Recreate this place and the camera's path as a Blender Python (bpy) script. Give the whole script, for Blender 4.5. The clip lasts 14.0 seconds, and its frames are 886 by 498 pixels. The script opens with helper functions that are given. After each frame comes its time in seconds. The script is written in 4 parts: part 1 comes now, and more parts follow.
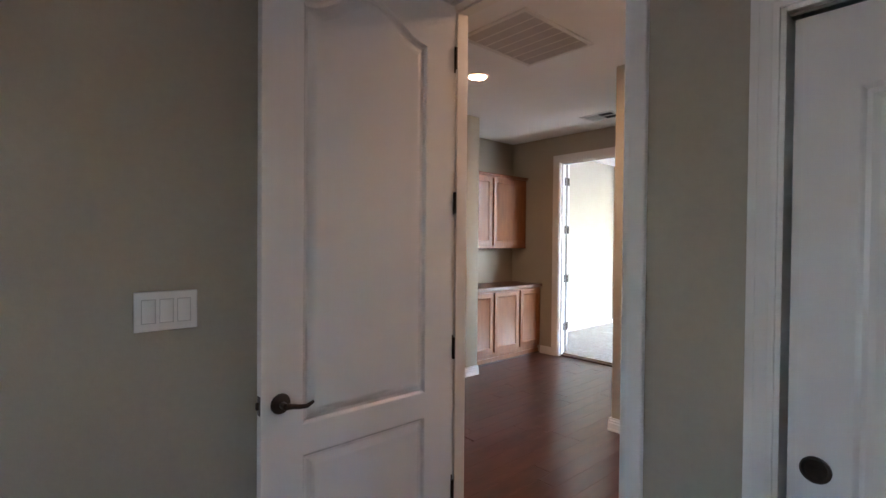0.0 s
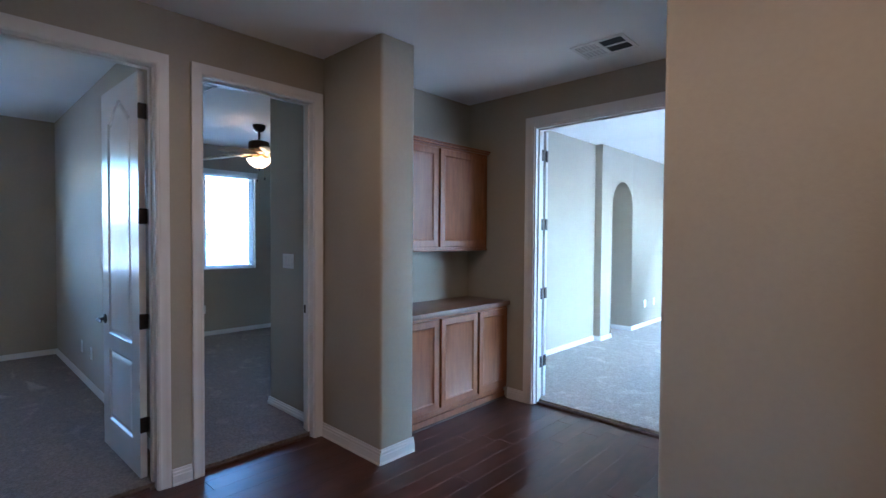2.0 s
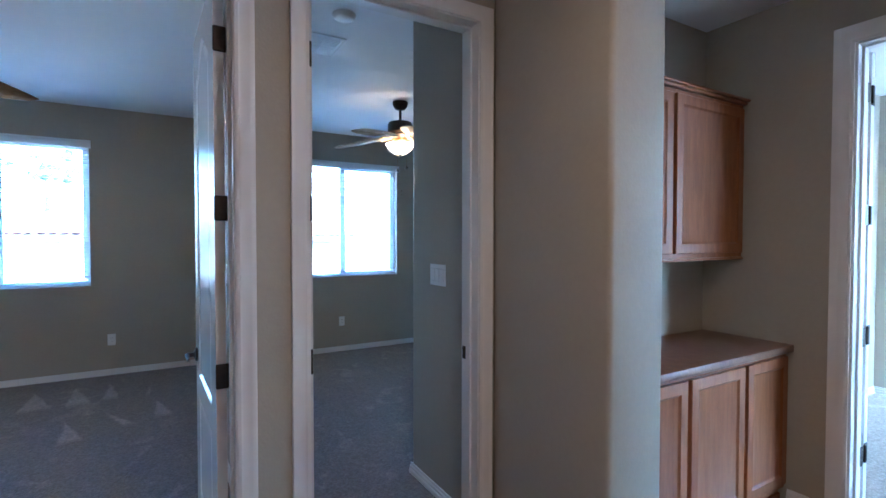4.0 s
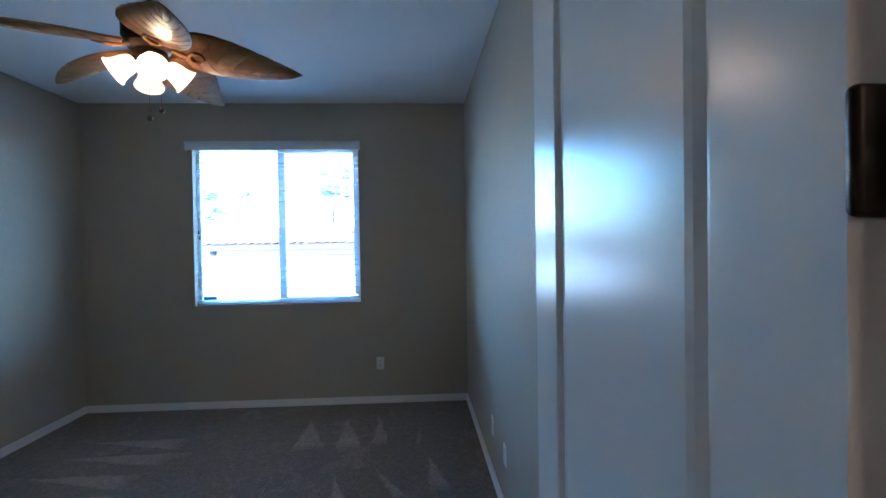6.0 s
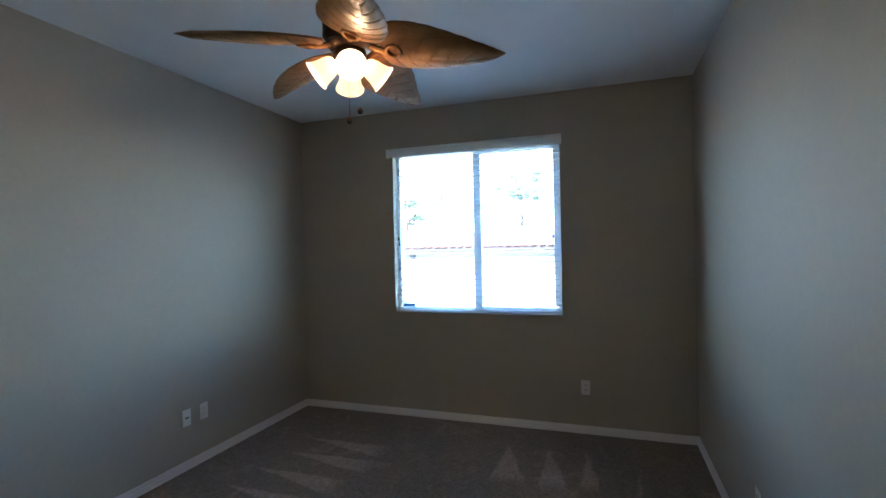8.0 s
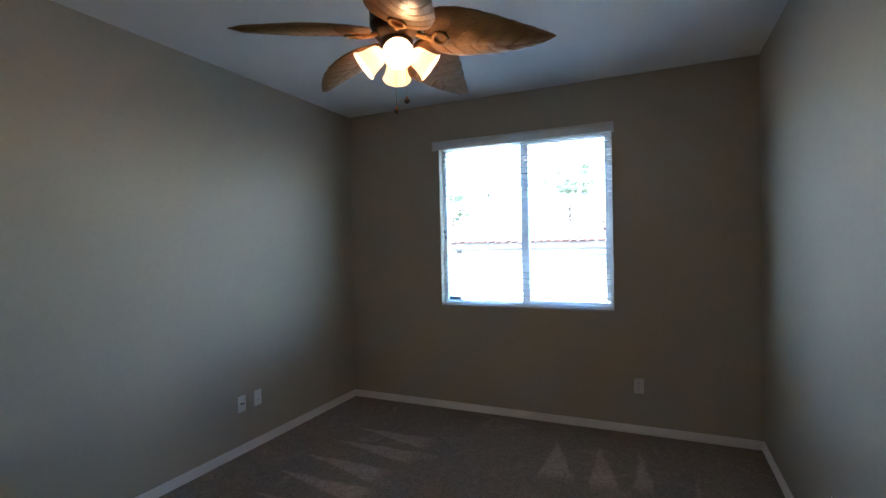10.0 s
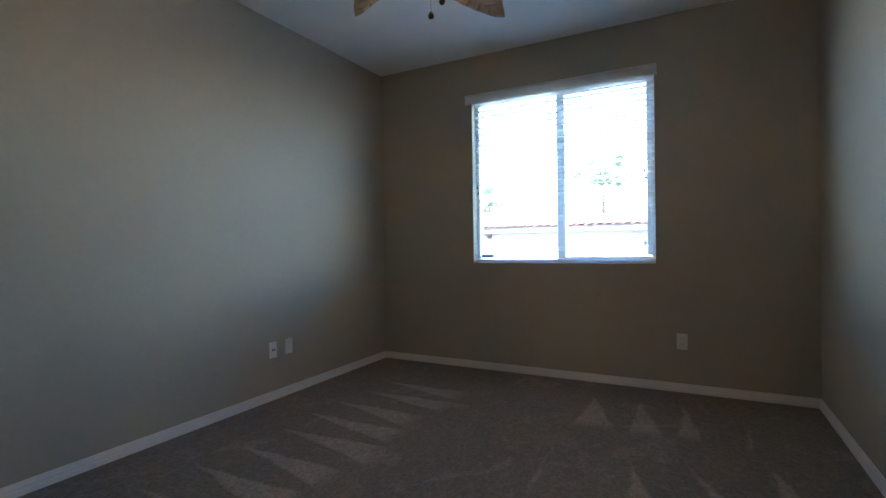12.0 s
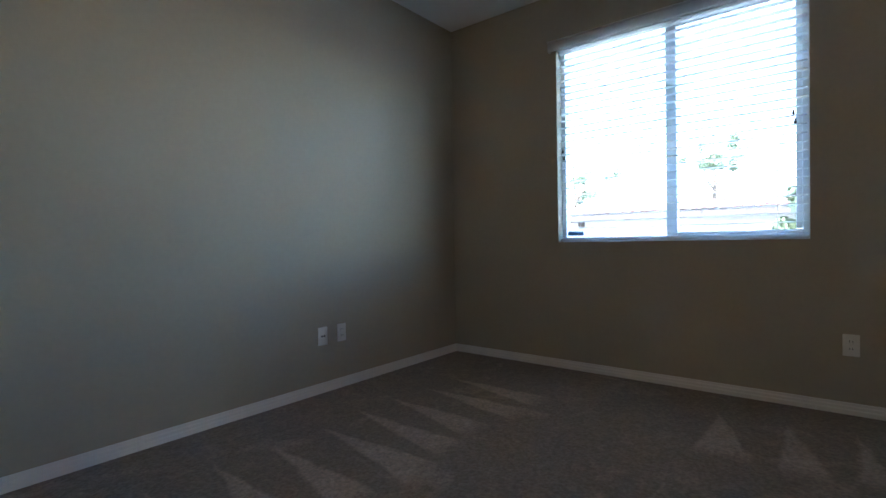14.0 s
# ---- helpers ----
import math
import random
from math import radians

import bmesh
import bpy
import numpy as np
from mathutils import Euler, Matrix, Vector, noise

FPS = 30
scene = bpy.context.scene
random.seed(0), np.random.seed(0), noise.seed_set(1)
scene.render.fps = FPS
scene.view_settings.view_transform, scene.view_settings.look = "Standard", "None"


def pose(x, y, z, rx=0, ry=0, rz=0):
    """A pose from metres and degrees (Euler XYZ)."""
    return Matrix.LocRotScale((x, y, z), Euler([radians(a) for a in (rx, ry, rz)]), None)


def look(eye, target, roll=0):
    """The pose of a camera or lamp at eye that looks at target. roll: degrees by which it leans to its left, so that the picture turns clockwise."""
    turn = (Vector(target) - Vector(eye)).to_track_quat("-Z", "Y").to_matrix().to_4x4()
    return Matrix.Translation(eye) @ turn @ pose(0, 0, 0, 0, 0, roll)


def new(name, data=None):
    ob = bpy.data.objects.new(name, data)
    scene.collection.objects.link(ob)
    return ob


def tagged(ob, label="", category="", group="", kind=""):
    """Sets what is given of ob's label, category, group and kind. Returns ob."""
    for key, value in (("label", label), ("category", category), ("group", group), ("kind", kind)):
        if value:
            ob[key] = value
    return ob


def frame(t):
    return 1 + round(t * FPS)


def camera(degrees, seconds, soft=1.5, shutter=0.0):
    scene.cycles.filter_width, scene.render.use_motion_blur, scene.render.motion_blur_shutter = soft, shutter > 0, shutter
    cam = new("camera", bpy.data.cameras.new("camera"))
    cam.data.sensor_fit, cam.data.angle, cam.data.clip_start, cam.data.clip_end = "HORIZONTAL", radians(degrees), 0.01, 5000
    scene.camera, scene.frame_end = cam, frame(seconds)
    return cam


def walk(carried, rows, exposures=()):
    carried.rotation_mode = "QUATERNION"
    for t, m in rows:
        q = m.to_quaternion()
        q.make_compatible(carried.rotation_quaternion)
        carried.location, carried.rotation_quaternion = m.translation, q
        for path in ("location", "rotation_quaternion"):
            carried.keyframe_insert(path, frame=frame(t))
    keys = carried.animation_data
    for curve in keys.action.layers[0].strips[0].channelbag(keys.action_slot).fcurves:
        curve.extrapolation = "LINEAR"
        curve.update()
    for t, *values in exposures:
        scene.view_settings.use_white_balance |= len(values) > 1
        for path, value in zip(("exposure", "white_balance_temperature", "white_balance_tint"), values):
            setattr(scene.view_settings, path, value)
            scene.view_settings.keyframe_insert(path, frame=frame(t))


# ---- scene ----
cam = camera(85.8, 14.0)
PATH = [
    (0, (4.181, -3.383, 1.405), (2.691, -2.048, 1.375), 0.5),
    (0.5, (3.827, -3.051, 1.415), (2.353, -1.7, 1.381), 0.6),
    (1, (3.503, -2.64, 1.422), (2.055, -1.261, 1.385), 0.4),
    (1.5, (3.234, -2.265, 1.417), (1.811, -0.86, 1.378), 0.4),
    (2, (3.005, -1.91, 1.449), (1.631, -0.458, 1.4), 0.4),
    (2.2, (2.915, -1.776, 1.447), (1.548, -0.317, 1.397), 0.5),
    (4.3, (1.517, -1.276, 1.456), (-0.282, -0.404, 1.411), -0.2),
    (4.5, (1.359, -1.289, 1.464), (-0.483, -0.512, 1.421), -0.4),
    (5, (0.909, -1.316, 1.485), (-1.021, -0.793, 1.446), -0.6),
    (5.5, (0.511, -1.372, 1.473), (-1.468, -1.09, 1.445), -0.8),
    (6, (0.172, -1.42, 1.501), (-1.825, -1.306, 1.47), -0.9),
    (6.5, (-0.071, -1.469, 1.517), (-2.065, -1.624, 1.502), -1.0),
    (7, (-0.195, -1.566, 1.529), (-2.15, -1.987, 1.518), -1.2),
    (7.5, (-0.256, -1.583, 1.539), (-2.177, -2.14, 1.529), -1.2),
    (8, (-0.272, -1.586, 1.531), (-2.164, -2.234, 1.525), -1.2),
    (8.5, (-0.271, -1.587, 1.535), (-2.138, -2.303, 1.529), -1.2),
    (11, (-0.347, -1.62, 1.411), (-2.145, -2.494, 1.386), -1.1),
    (11.5, (-0.366, -1.635, 1.241), (-2.15, -2.539, 1.219), -1.0),
    (12, (-0.367, -1.67, 1.13), (-2.134, -2.606, 1.109), -0.9),
    (12.5, (-0.368, -1.666, 1.025), (-2.114, -2.641, 1.004), -0.9),
    (13, (-0.395, -1.677, 0.944), (-2.132, -2.668, 0.924), -0.9),
    (13.5, (-0.566, -1.752, 0.92), (-2.301, -2.745, 0.882), -0.9),
    (14, (-0.937, -1.864, 0.98), (-2.497, -3.116, 0.947), -1.0),
]
EXPOSURES = [(0, 5.5, 6000, 18.5), (0.5, 5.34, 5750, 18.5), (1.0, 5.08, 5450, 17.5), (1.5, 4.92, 5250, 16.5), (2.2, 4.95, 4380, 8.5), (4.3, 5.42, 4300, 7.5), (5.0, 5.12, 4320, 6.5), (5.5, 4.8, 4360, 6.5), (6.0, 4.68, 4450, 5.5), (7.5, 4.53, 5000, 6), (8.7, 4.48, 5350, 8), (11, 4.44, 5600, 9), (12.5, 4.52, 5550, 8.5), (13.5, 4.54, 5500, 8.5), (14, 4.35, 5600, 8.5)]
walk(cam, [(t, look(eye, target, roll)) for t, eye, target, roll in PATH], EXPOSURES)

# ---- world and sun ----
world = bpy.data.worlds.new("sky")
scene.world = world
world.use_nodes = True
wn = world.node_tree.nodes
sky = wn.new("ShaderNodeTexSky")
sky.sky_type, sky.sun_disc = "NISHITA", False
sky.sun_elevation, sky.sun_rotation = radians(45), radians(105)
wn["Background"].inputs["Strength"].default_value = 0.15
world.node_tree.links.new(sky.outputs[0], wn["Background"].inputs["Color"])
sun_data = bpy.data.lights.new("sun", "SUN")
sun_data.energy, sun_data.angle, sun_data.color = 1.9, radians(0.5), (1.0, 0.97, 0.93)
sun = new("sun", sun_data)
sun.matrix_world = look((30, -8, 31), (0, 0, 0))


# ---- materials ----
def material(name, color, rough=0.6, color2=None, scale=3.0, mix=0.5, bump=0.0, bump_scale=200.0, metal=0.0, stretch=(1, 1, 1), spec=0.5, fine=0.0, fine_scale=150.0, rough_var=0.0, detail=4.0):
    m = bpy.data.materials.new(name)
    m.use_nodes = True
    nt = m.node_tree
    N, L = nt.nodes, nt.links
    b = N["Principled BSDF"]
    b.inputs["Roughness"].default_value, b.inputs["Metallic"].default_value = rough, metal
    b.inputs["Specular IOR Level"].default_value = spec
    tc = N.new("ShaderNodeTexCoord")
    mp = N.new("ShaderNodeMapping")
    mp.inputs["Scale"].default_value = stretch
    L.new(tc.outputs["Object"], mp.inputs[0])
    n1 = N.new("ShaderNodeTexNoise")
    n1.inputs["Scale"].default_value, n1.inputs["Detail"].default_value = scale, detail
    L.new(mp.outputs[0], n1.inputs["Vector"])
    c2 = color2 or tuple(c * 0.9 for c in color)
    ramp = N.new("ShaderNodeMapRange")
    ramp.inputs["From Min"].default_value, ramp.inputs["From Max"].default_value = 0.3, 0.7
    L.new(n1.outputs[0], ramp.inputs["Value"])
    mx = N.new("ShaderNodeMix")
    mx.data_type = "RGBA"
    mx.inputs["A"].default_value, mx.inputs["B"].default_value = (*color, 1), (*c2, 1)
    L.new(ramp.outputs[0], mx.inputs["Factor"])
    out = mx.outputs["Result"]
    if fine:
        n2 = N.new("ShaderNodeTexNoise")
        n2.inputs["Scale"].default_value, n2.inputs["Detail"].default_value = fine_scale, 3
        L.new(mp.outputs[0], n2.inputs["Vector"])
        r2 = N.new("ShaderNodeMapRange")
        r2.inputs["From Min"].default_value, r2.inputs["From Max"].default_value = 0.3, 0.7
        r2.inputs["To Min"].default_value, r2.inputs["To Max"].default_value = 1 - fine, 1 + fine
        L.new(n2.outputs[0], r2.inputs["Value"])
        ml = N.new("ShaderNodeVectorMath")
        ml.operation = "SCALE"
        L.new(out, ml.inputs[0])
        L.new(r2.outputs[0], ml.inputs["Scale"])
        out = ml.outputs[0]
    L.new(out, b.inputs["Base Color"])
    if rough_var:
        rr = N.new("ShaderNodeMapRange")
        rr.inputs["To Min"].default_value, rr.inputs["To Max"].default_value = rough - rough_var, rough + rough_var
        L.new(n1.outputs[0], rr.inputs["Value"])
        L.new(rr.outputs[0], b.inputs["Roughness"])
    if bump:
        n3 = N.new("ShaderNodeTexNoise")
        n3.inputs["Scale"].default_value, n3.inputs["Detail"].default_value = bump_scale, 2
        L.new(tc.outputs["Object"], n3.inputs["Vector"])
        bp = N.new("ShaderNodeBump")
        bp.inputs["Strength"].default_value, bp.inputs["Distance"].default_value = bump, 0.002
        L.new(n3.outputs[0], bp.inputs["Height"])
        L.new(bp.outputs[0], b.inputs["Normal"])
    return m


def glow(name, color, strength, base=(0.9, 0.85, 0.75)):
    m = bpy.data.materials.new(name)
    m.use_nodes = True
    b = m.node_tree.nodes["Principled BSDF"]
    b.inputs["Base Color"].default_value = (*base, 1)
    b.inputs["Emission Color"].default_value = (*color, 1)
    b.inputs["Emission Strength"].default_value = strength
    return m


M_wall = material("greige_wall_paint", (0.415, 0.370, 0.290), 0.62, (0.395, 0.350, 0.273), 1.2, bump=0.35, bump_scale=90, spec=0.35, fine=0.02, fine_scale=40)
M_ceil = material("white_ceiling_paint", (0.86, 0.855, 0.85), 0.85, (0.82, 0.815, 0.81), 1.5, bump=0.35, bump_scale=70, spec=0.2)
M_trim = material("white_trim_paint", (0.78, 0.76, 0.73), 0.34, (0.74, 0.72, 0.69), 5, bump=0.05, bump_scale=60, rough_var=0.05)
M_door = material("white_door_paint", (0.77, 0.755, 0.735), 0.25, (0.75, 0.735, 0.712), 3, bump=0.03, bump_scale=160, rough_var=0.02)
M_bronze = material("dark_bronze", (0.035, 0.028, 0.024), 0.38, (0.06, 0.045, 0.035), 30, metal=0.8, rough_var=0.1)
M_nickel = material("brushed_metal", (0.42, 0.4, 0.38), 0.35, (0.3, 0.29, 0.28), 40, metal=1.0)
M_plate = material("white_plastic_plate", (0.8, 0.79, 0.76), 0.35, (0.77, 0.76, 0.73), 20)
M_gap_shade = material("grey_gap_shade", (0.52, 0.51, 0.49), 0.6)
M_slot = material("dark_slot", (0.02, 0.02, 0.02), 0.6)
M_maple = material("honey_maple_wood", (0.29, 0.098, 0.024), 0.42, (0.205, 0.062, 0.013), 6, stretch=(6, 6, 0.7), fine=0.12, fine_scale=60, bump=0.06, bump_scale=90, rough_var=0.06)
M_laminate = material("brown_laminate_counter", (0.20, 0.10, 0.055), 0.35, (0.15, 0.07, 0.04), 25, fine=0.15, fine_scale=180)
M_kick = material("dark_toe_kick", (0.10, 0.05, 0.025), 0.6, (0.07, 0.035, 0.02), 8)
M_vent = material("white_vent_metal", (0.72, 0.71, 0.69), 0.45, (0.68, 0.67, 0.65), 10)
M_dark = material("dark_duct", (0.03, 0.03, 0.03), 0.8)
M_filter = material("grey_vent_louvre", (0.58, 0.56, 0.56), 0.6, (0.52, 0.50, 0.50), 10)
M_blade = material("carved_brown_wood_blade", (0.42, 0.25, 0.115), 0.5, (0.28, 0.16, 0.072), 5, stretch=(1, 4, 1), fine=0.15, fine_scale=50, bump=0.1, bump_scale=80, spec=0.25)
M_blade_pale = material("pale_carved_wood_blade", (0.55, 0.45, 0.30), 0.5, (0.40, 0.31, 0.19), 7, stretch=(1, 5, 1), fine=0.12, fine_scale=50, bump=0.1, bump_scale=80)
M_gold = material("antique_gold_metal", (0.40, 0.25, 0.10), 0.4, (0.25, 0.15, 0.07), 20, metal=0.7)
M_vinyl = material("white_window_vinyl", (0.86, 0.87, 0.88), 0.35, (0.83, 0.84, 0.85), 8)
M_slat = material("white_blind_slat", (0.84, 0.84, 0.83), 0.45, (0.81, 0.81, 0.80), 12, fine=0.03, fine_scale=90)
M_cord = material("white_cord", (0.7, 0.7, 0.68), 0.8)
M_thresh = material("dark_threshold_strip", (0.06, 0.03, 0.02), 0.4, (0.1, 0.06, 0.04), 20)
M_stucco = material("sand_stucco", (0.62, 0.58, 0.53), 0.9, (0.56, 0.52, 0.48), 2, bump=0.5, bump_scale=40)
M_tile = material("terracotta_roof_tile", (0.27, 0.13, 0.09), 0.8, (0.21, 0.10, 0.07), 3, fine=0.15, fine_scale=20)
# Eave shade is put into the fascia's brown; roof slab and lantern share it.
M_fascia = material("shade_darkened_fascia_brown", (0.075, 0.053, 0.044), 0.7, (0.06, 0.045, 0.038), 4)
M_leaf = material("green_leaves", (0.12, 0.145, 0.08), 0.6, (0.15, 0.17, 0.10), 5)
M_bark = material("tree_bark", (0.16, 0.11, 0.08), 0.9, (0.1, 0.07, 0.05), 12, bump=0.6, bump_scale=25)
M_ground = material("dry_gravel_ground", (0.30, 0.30, 0.30), 0.95, (0.23, 0.235, 0.24), 0.6, fine=0.2, fine_scale=12, bump=0.4, bump_scale=20)
M_tub = material("white_cultured_marble", (0.82, 0.81, 0.79), 0.15, (0.78, 0.77, 0.75), 6)
M_tan = material("tan_vinyl_floor", (0.34, 0.24, 0.15), 0.4, (0.28, 0.19, 0.12), 3, fine=0.08, fine_scale=30)
M_sticker = material("blue_sticker", (0.05, 0.2, 0.5), 0.4, (0.06, 0.24, 0.55), 8)
M_shade = glow("lit_frosted_glass_shade", (1.0, 0.47, 0.18), 0.10)
M_bulb = glow("lit_bulb", (1.0, 0.62, 0.32), 6.0)
M_bowl = glow("lit_frosted_bowl", (1.0, 0.60, 0.25), 0.25)
M_can = glow("lit_recessed_lens", (1.0, 0.60, 0.33), 8.5)
M_bedlight = glow("lit_bedroom_bowl", (1.0, 0.58, 0.32), 0.40)
M_bathlight = glow("bath_fill_glow", (0.95, 0.96, 1.0), 5.0)


def translucent(m, share, tint=(0.8, 0.8, 0.79)):
    """Lets part of the light through a thin wall."""
    N, L = m.node_tree.nodes, m.node_tree.links
    t, x = N.new("ShaderNodeBsdfTranslucent"), N.new("ShaderNodeMixShader")
    t.inputs[0].default_value = (*tint, 1)
    x.inputs[0].default_value = share
    L.new(N["Principled BSDF"].outputs[0], x.inputs[1]), L.new(t.outputs[0], x.inputs[2])
    L.new(x.outputs[0], N["Material Output"].inputs["Surface"])


translucent(M_slat, 0.5)
translucent(M_shade, 0.045, (1.0, 0.72, 0.45))


def glass_material():
    m = bpy.data.materials.new("window_glass")
    m.use_nodes = True
    N, L = m.node_tree.nodes, m.node_tree.links
    N.remove(N["Principled BSDF"])
    t, g, x = N.new("ShaderNodeBsdfTransparent"), N.new("ShaderNodeBsdfGlossy"), N.new("ShaderNodeMixShader")
    t.inputs[0].default_value = (0.93, 0.97, 0.96, 1)
    g.inputs["Roughness"].default_value = 0.02
    x.inputs[0].default_value = 0.06
    L.new(t.outputs[0], x.inputs[1]), L.new(g.outputs[0], x.inputs[2])
    L.new(x.outputs[0], N["Material Output"].inputs["Surface"])
    return m


M_glass = glass_material()


def plank_material():
    """Dark red-brown laminate boards: grain along the board, tone by board."""
    m = bpy.data.materials.new("dark_cherry_laminate")
    m.use_nodes = True
    N, L = m.node_tree.nodes, m.node_tree.links
    b = N["Principled BSDF"]
    tc, mp = N.new("ShaderNodeTexCoord"), N.new("ShaderNodeMapping")
    geo, info = N.new("ShaderNodeNewGeometry"), N.new("ShaderNodeObjectInfo")
    off = N.new("ShaderNodeVectorMath")
    off.operation = "ADD"
    sc = N.new("ShaderNodeMath")
    sc.operation = "MULTIPLY"
    sc.inputs[1].default_value = 37.0
    L.new(info.outputs["Random"], sc.inputs[0])
    L.new(geo.outputs["Position"], off.inputs[0])
    L.new(sc.outputs[0], off.inputs[1])
    mp.inputs["Scale"].default_value = (8, 2.6, 1)
    L.new(off.outputs[0], mp.inputs[0])
    n = N.new("ShaderNodeTexNoise")
    n.inputs["Scale"].default_value, n.inputs["Detail"].default_value, n.inputs["Distortion"].default_value = 1.4, 3, 0.4
    L.new(mp.outputs[0], n.inputs["Vector"])
    r = N.new("ShaderNodeValToRGB")
    r.color_ramp.elements[0].position, r.color_ramp.elements[0].color = 0.3, (0.044, 0.016, 0.010, 1)
    r.color_ramp.elements[1].position, r.color_ramp.elements[1].color = 0.72, (0.098, 0.035, 0.021, 1)
    L.new(n.outputs[0], r.inputs[0])
    v = N.new("ShaderNodeMapRange")
    v.inputs["To Min"].default_value, v.inputs["To Max"].default_value = 0.94, 1.06
    L.new(info.outputs["Random"], v.inputs["Value"])
    s = N.new("ShaderNodeVectorMath")
    s.operation = "SCALE"
    L.new(r.outputs[0], s.inputs[0]), L.new(v.outputs[0], s.inputs["Scale"])
    L.new(s.outputs[0], b.inputs["Base Color"])
    b.inputs["Roughness"].default_value = 0.31
    b.inputs["Specular IOR Level"].default_value = 0.45
    return m


M_plank = plank_material()


def carpet_material(name, color, marks):
    """Cut-pile carpet; marks: brushed wedges left by a vacuum cleaner, (apex x, apex y, direction in degrees, length, half width)."""
    m = bpy.data.materials.new(name)
    m.use_nodes = True
    N, L = m.node_tree.nodes, m.node_tree.links
    b = N["Principled BSDF"]
    b.inputs["Roughness"].default_value, b.inputs["Specular IOR Level"].default_value = 0.95, 0.1
    b.inputs["Sheen Weight"].default_value = 0.15

    def math_node(op, a, c=None, clamp=False):
        n = N.new("ShaderNodeMath")
        n.operation, n.use_clamp = op, clamp
        for i, v in enumerate((a, c)):
            if v is None:
                continue
            if isinstance(v, (int, float)):
                n.inputs[i].default_value = v
            else:
                L.new(v, n.inputs[i])
        return n.outputs[0]

    geo = N.new("ShaderNodeNewGeometry")
    wob = N.new("ShaderNodeTexNoise")
    wob.inputs["Scale"].default_value, wob.inputs["Detail"].default_value = 6, 4
    L.new(geo.outputs["Position"], wob.inputs["Vector"])
    wobble = math_node("MULTIPLY", math_node("SUBTRACT", wob.outputs[0], 0.5), 0.16)
    sep = N.new("ShaderNodeSeparateXYZ")
    L.new(geo.outputs["Position"], sep.inputs[0])
    total = None
    for ax, ay, deg, length, half in marks:
        dx, dy = math.cos(radians(deg)), math.sin(radians(deg))
        px, py = math_node("SUBTRACT", sep.outputs[0], ax), math_node("SUBTRACT", sep.outputs[1], ay)
        u = math_node("ADD", math_node("MULTIPLY", px, dx / length), math_node("MULTIPLY", py, dy / length))
        w = math_node("ABSOLUTE", math_node("ADD", math_node("ADD", math_node("MULTIPLY", px, -dy), math_node("MULTIPLY", py, dx)), math_node("MULTIPLY", wobble, 0.4)))
        inside = math_node("MULTIPLY", math_node("SUBTRACT", math_node("MULTIPLY", u, half), w), 45.0, True)
        fade = math_node("MULTIPLY", math_node("SUBTRACT", 1.0, math_node("ADD", u, wobble)), 6.0, True)
        one = math_node("MULTIPLY", inside, fade)
        total = one if total is None else math_node("MAXIMUM", total, one)
    n1 = N.new("ShaderNodeTexNoise")
    n1.inputs["Scale"].default_value, n1.inputs["Detail"].default_value, n1.inputs["Distortion"].default_value = 3.0, 6, 1.5
    L.new(geo.outputs["Position"], n1.inputs["Vector"])
    n2 = N.new("ShaderNodeTexNoise")
    n2.inputs["Scale"].default_value, n2.inputs["Detail"].default_value = 75, 4
    L.new(geo.outputs["Position"], n2.inputs["Vector"])
    patch = math_node("MULTIPLY", math_node("SUBTRACT", n1.outputs[0], 0.56), 9.0, True)
    level = math_node("ADD", 0.92, math_node("MULTIPLY", patch, 0.26))
    if total is not None:
        level = math_node("ADD", level, math_node("MULTIPLY", total, 0.62))
    grain = math_node("ADD", 0.3, math_node("MULTIPLY", n2.outputs[0], 1.4))
    n4 = N.new("ShaderNodeTexNoise")
    n4.inputs["Scale"].default_value, n4.inputs["Detail"].default_value, n4.inputs["Distortion"].default_value = 22, 5, 0.6
    L.new(geo.outputs["Position"], n4.inputs["Vector"])
    level = math_node("MULTIPLY", level, math_node("ADD", 0.72, math_node("MULTIPLY", n4.outputs[0], 0.56)))
    level = math_node("MULTIPLY", level, grain)
    s = N.new("ShaderNodeVectorMath")
    s.operation = "SCALE"
    s.inputs[0].default_value = color
    L.new(level, s.inputs["Scale"])
    L.new(s.outputs[0], b.inputs["Base Color"])
    bp = N.new("ShaderNodeBump")
    bp.inputs["Strength"].default_value, bp.inputs["Distance"].default_value = 0.6, 0.006
    L.new(n2.outputs[0], bp.inputs["Height"]), L.new(bp.outputs[0], b.inputs["Normal"])
    return m


wedges = [(-3.856, -2.321, 10, 0.64, 0.13), (-3.885, -2.025, 9, 0.7, 0.11), (-3.925, -1.749, 4, 0.66, 0.08), (-3.757, -1.393, -5, 0.49, 0.03), (-3.155, -2.371, 3, 0.79, 0.02), (-3.026, -1.749, 24, 0.55, 0.05), (-3.145, -1.364, 7, 0.55, 0.08), (-2.888, -1.956, 10, 0.55, 0.09)]
wedges += [(-1.63 - 0.27 * i, -3.96 - 0.03 * math.sin(1.7 * i), 86 - 1.5 * (i % 3), 0.82, 0.115) for i in range(8)]
M_carpet = carpet_material("taupe_carpet", (0.20, 0.165, 0.13), wedges)
M_carpet_b = carpet_material("taupe_carpet_plain", (0.20, 0.165, 0.13), [])
# Sunlit brightness is put into this paler taupe, for more bounce into the hall.
M_carpet_c = carpet_material("sun_paled_taupe_carpet", (0.38, 0.325, 0.25), [])


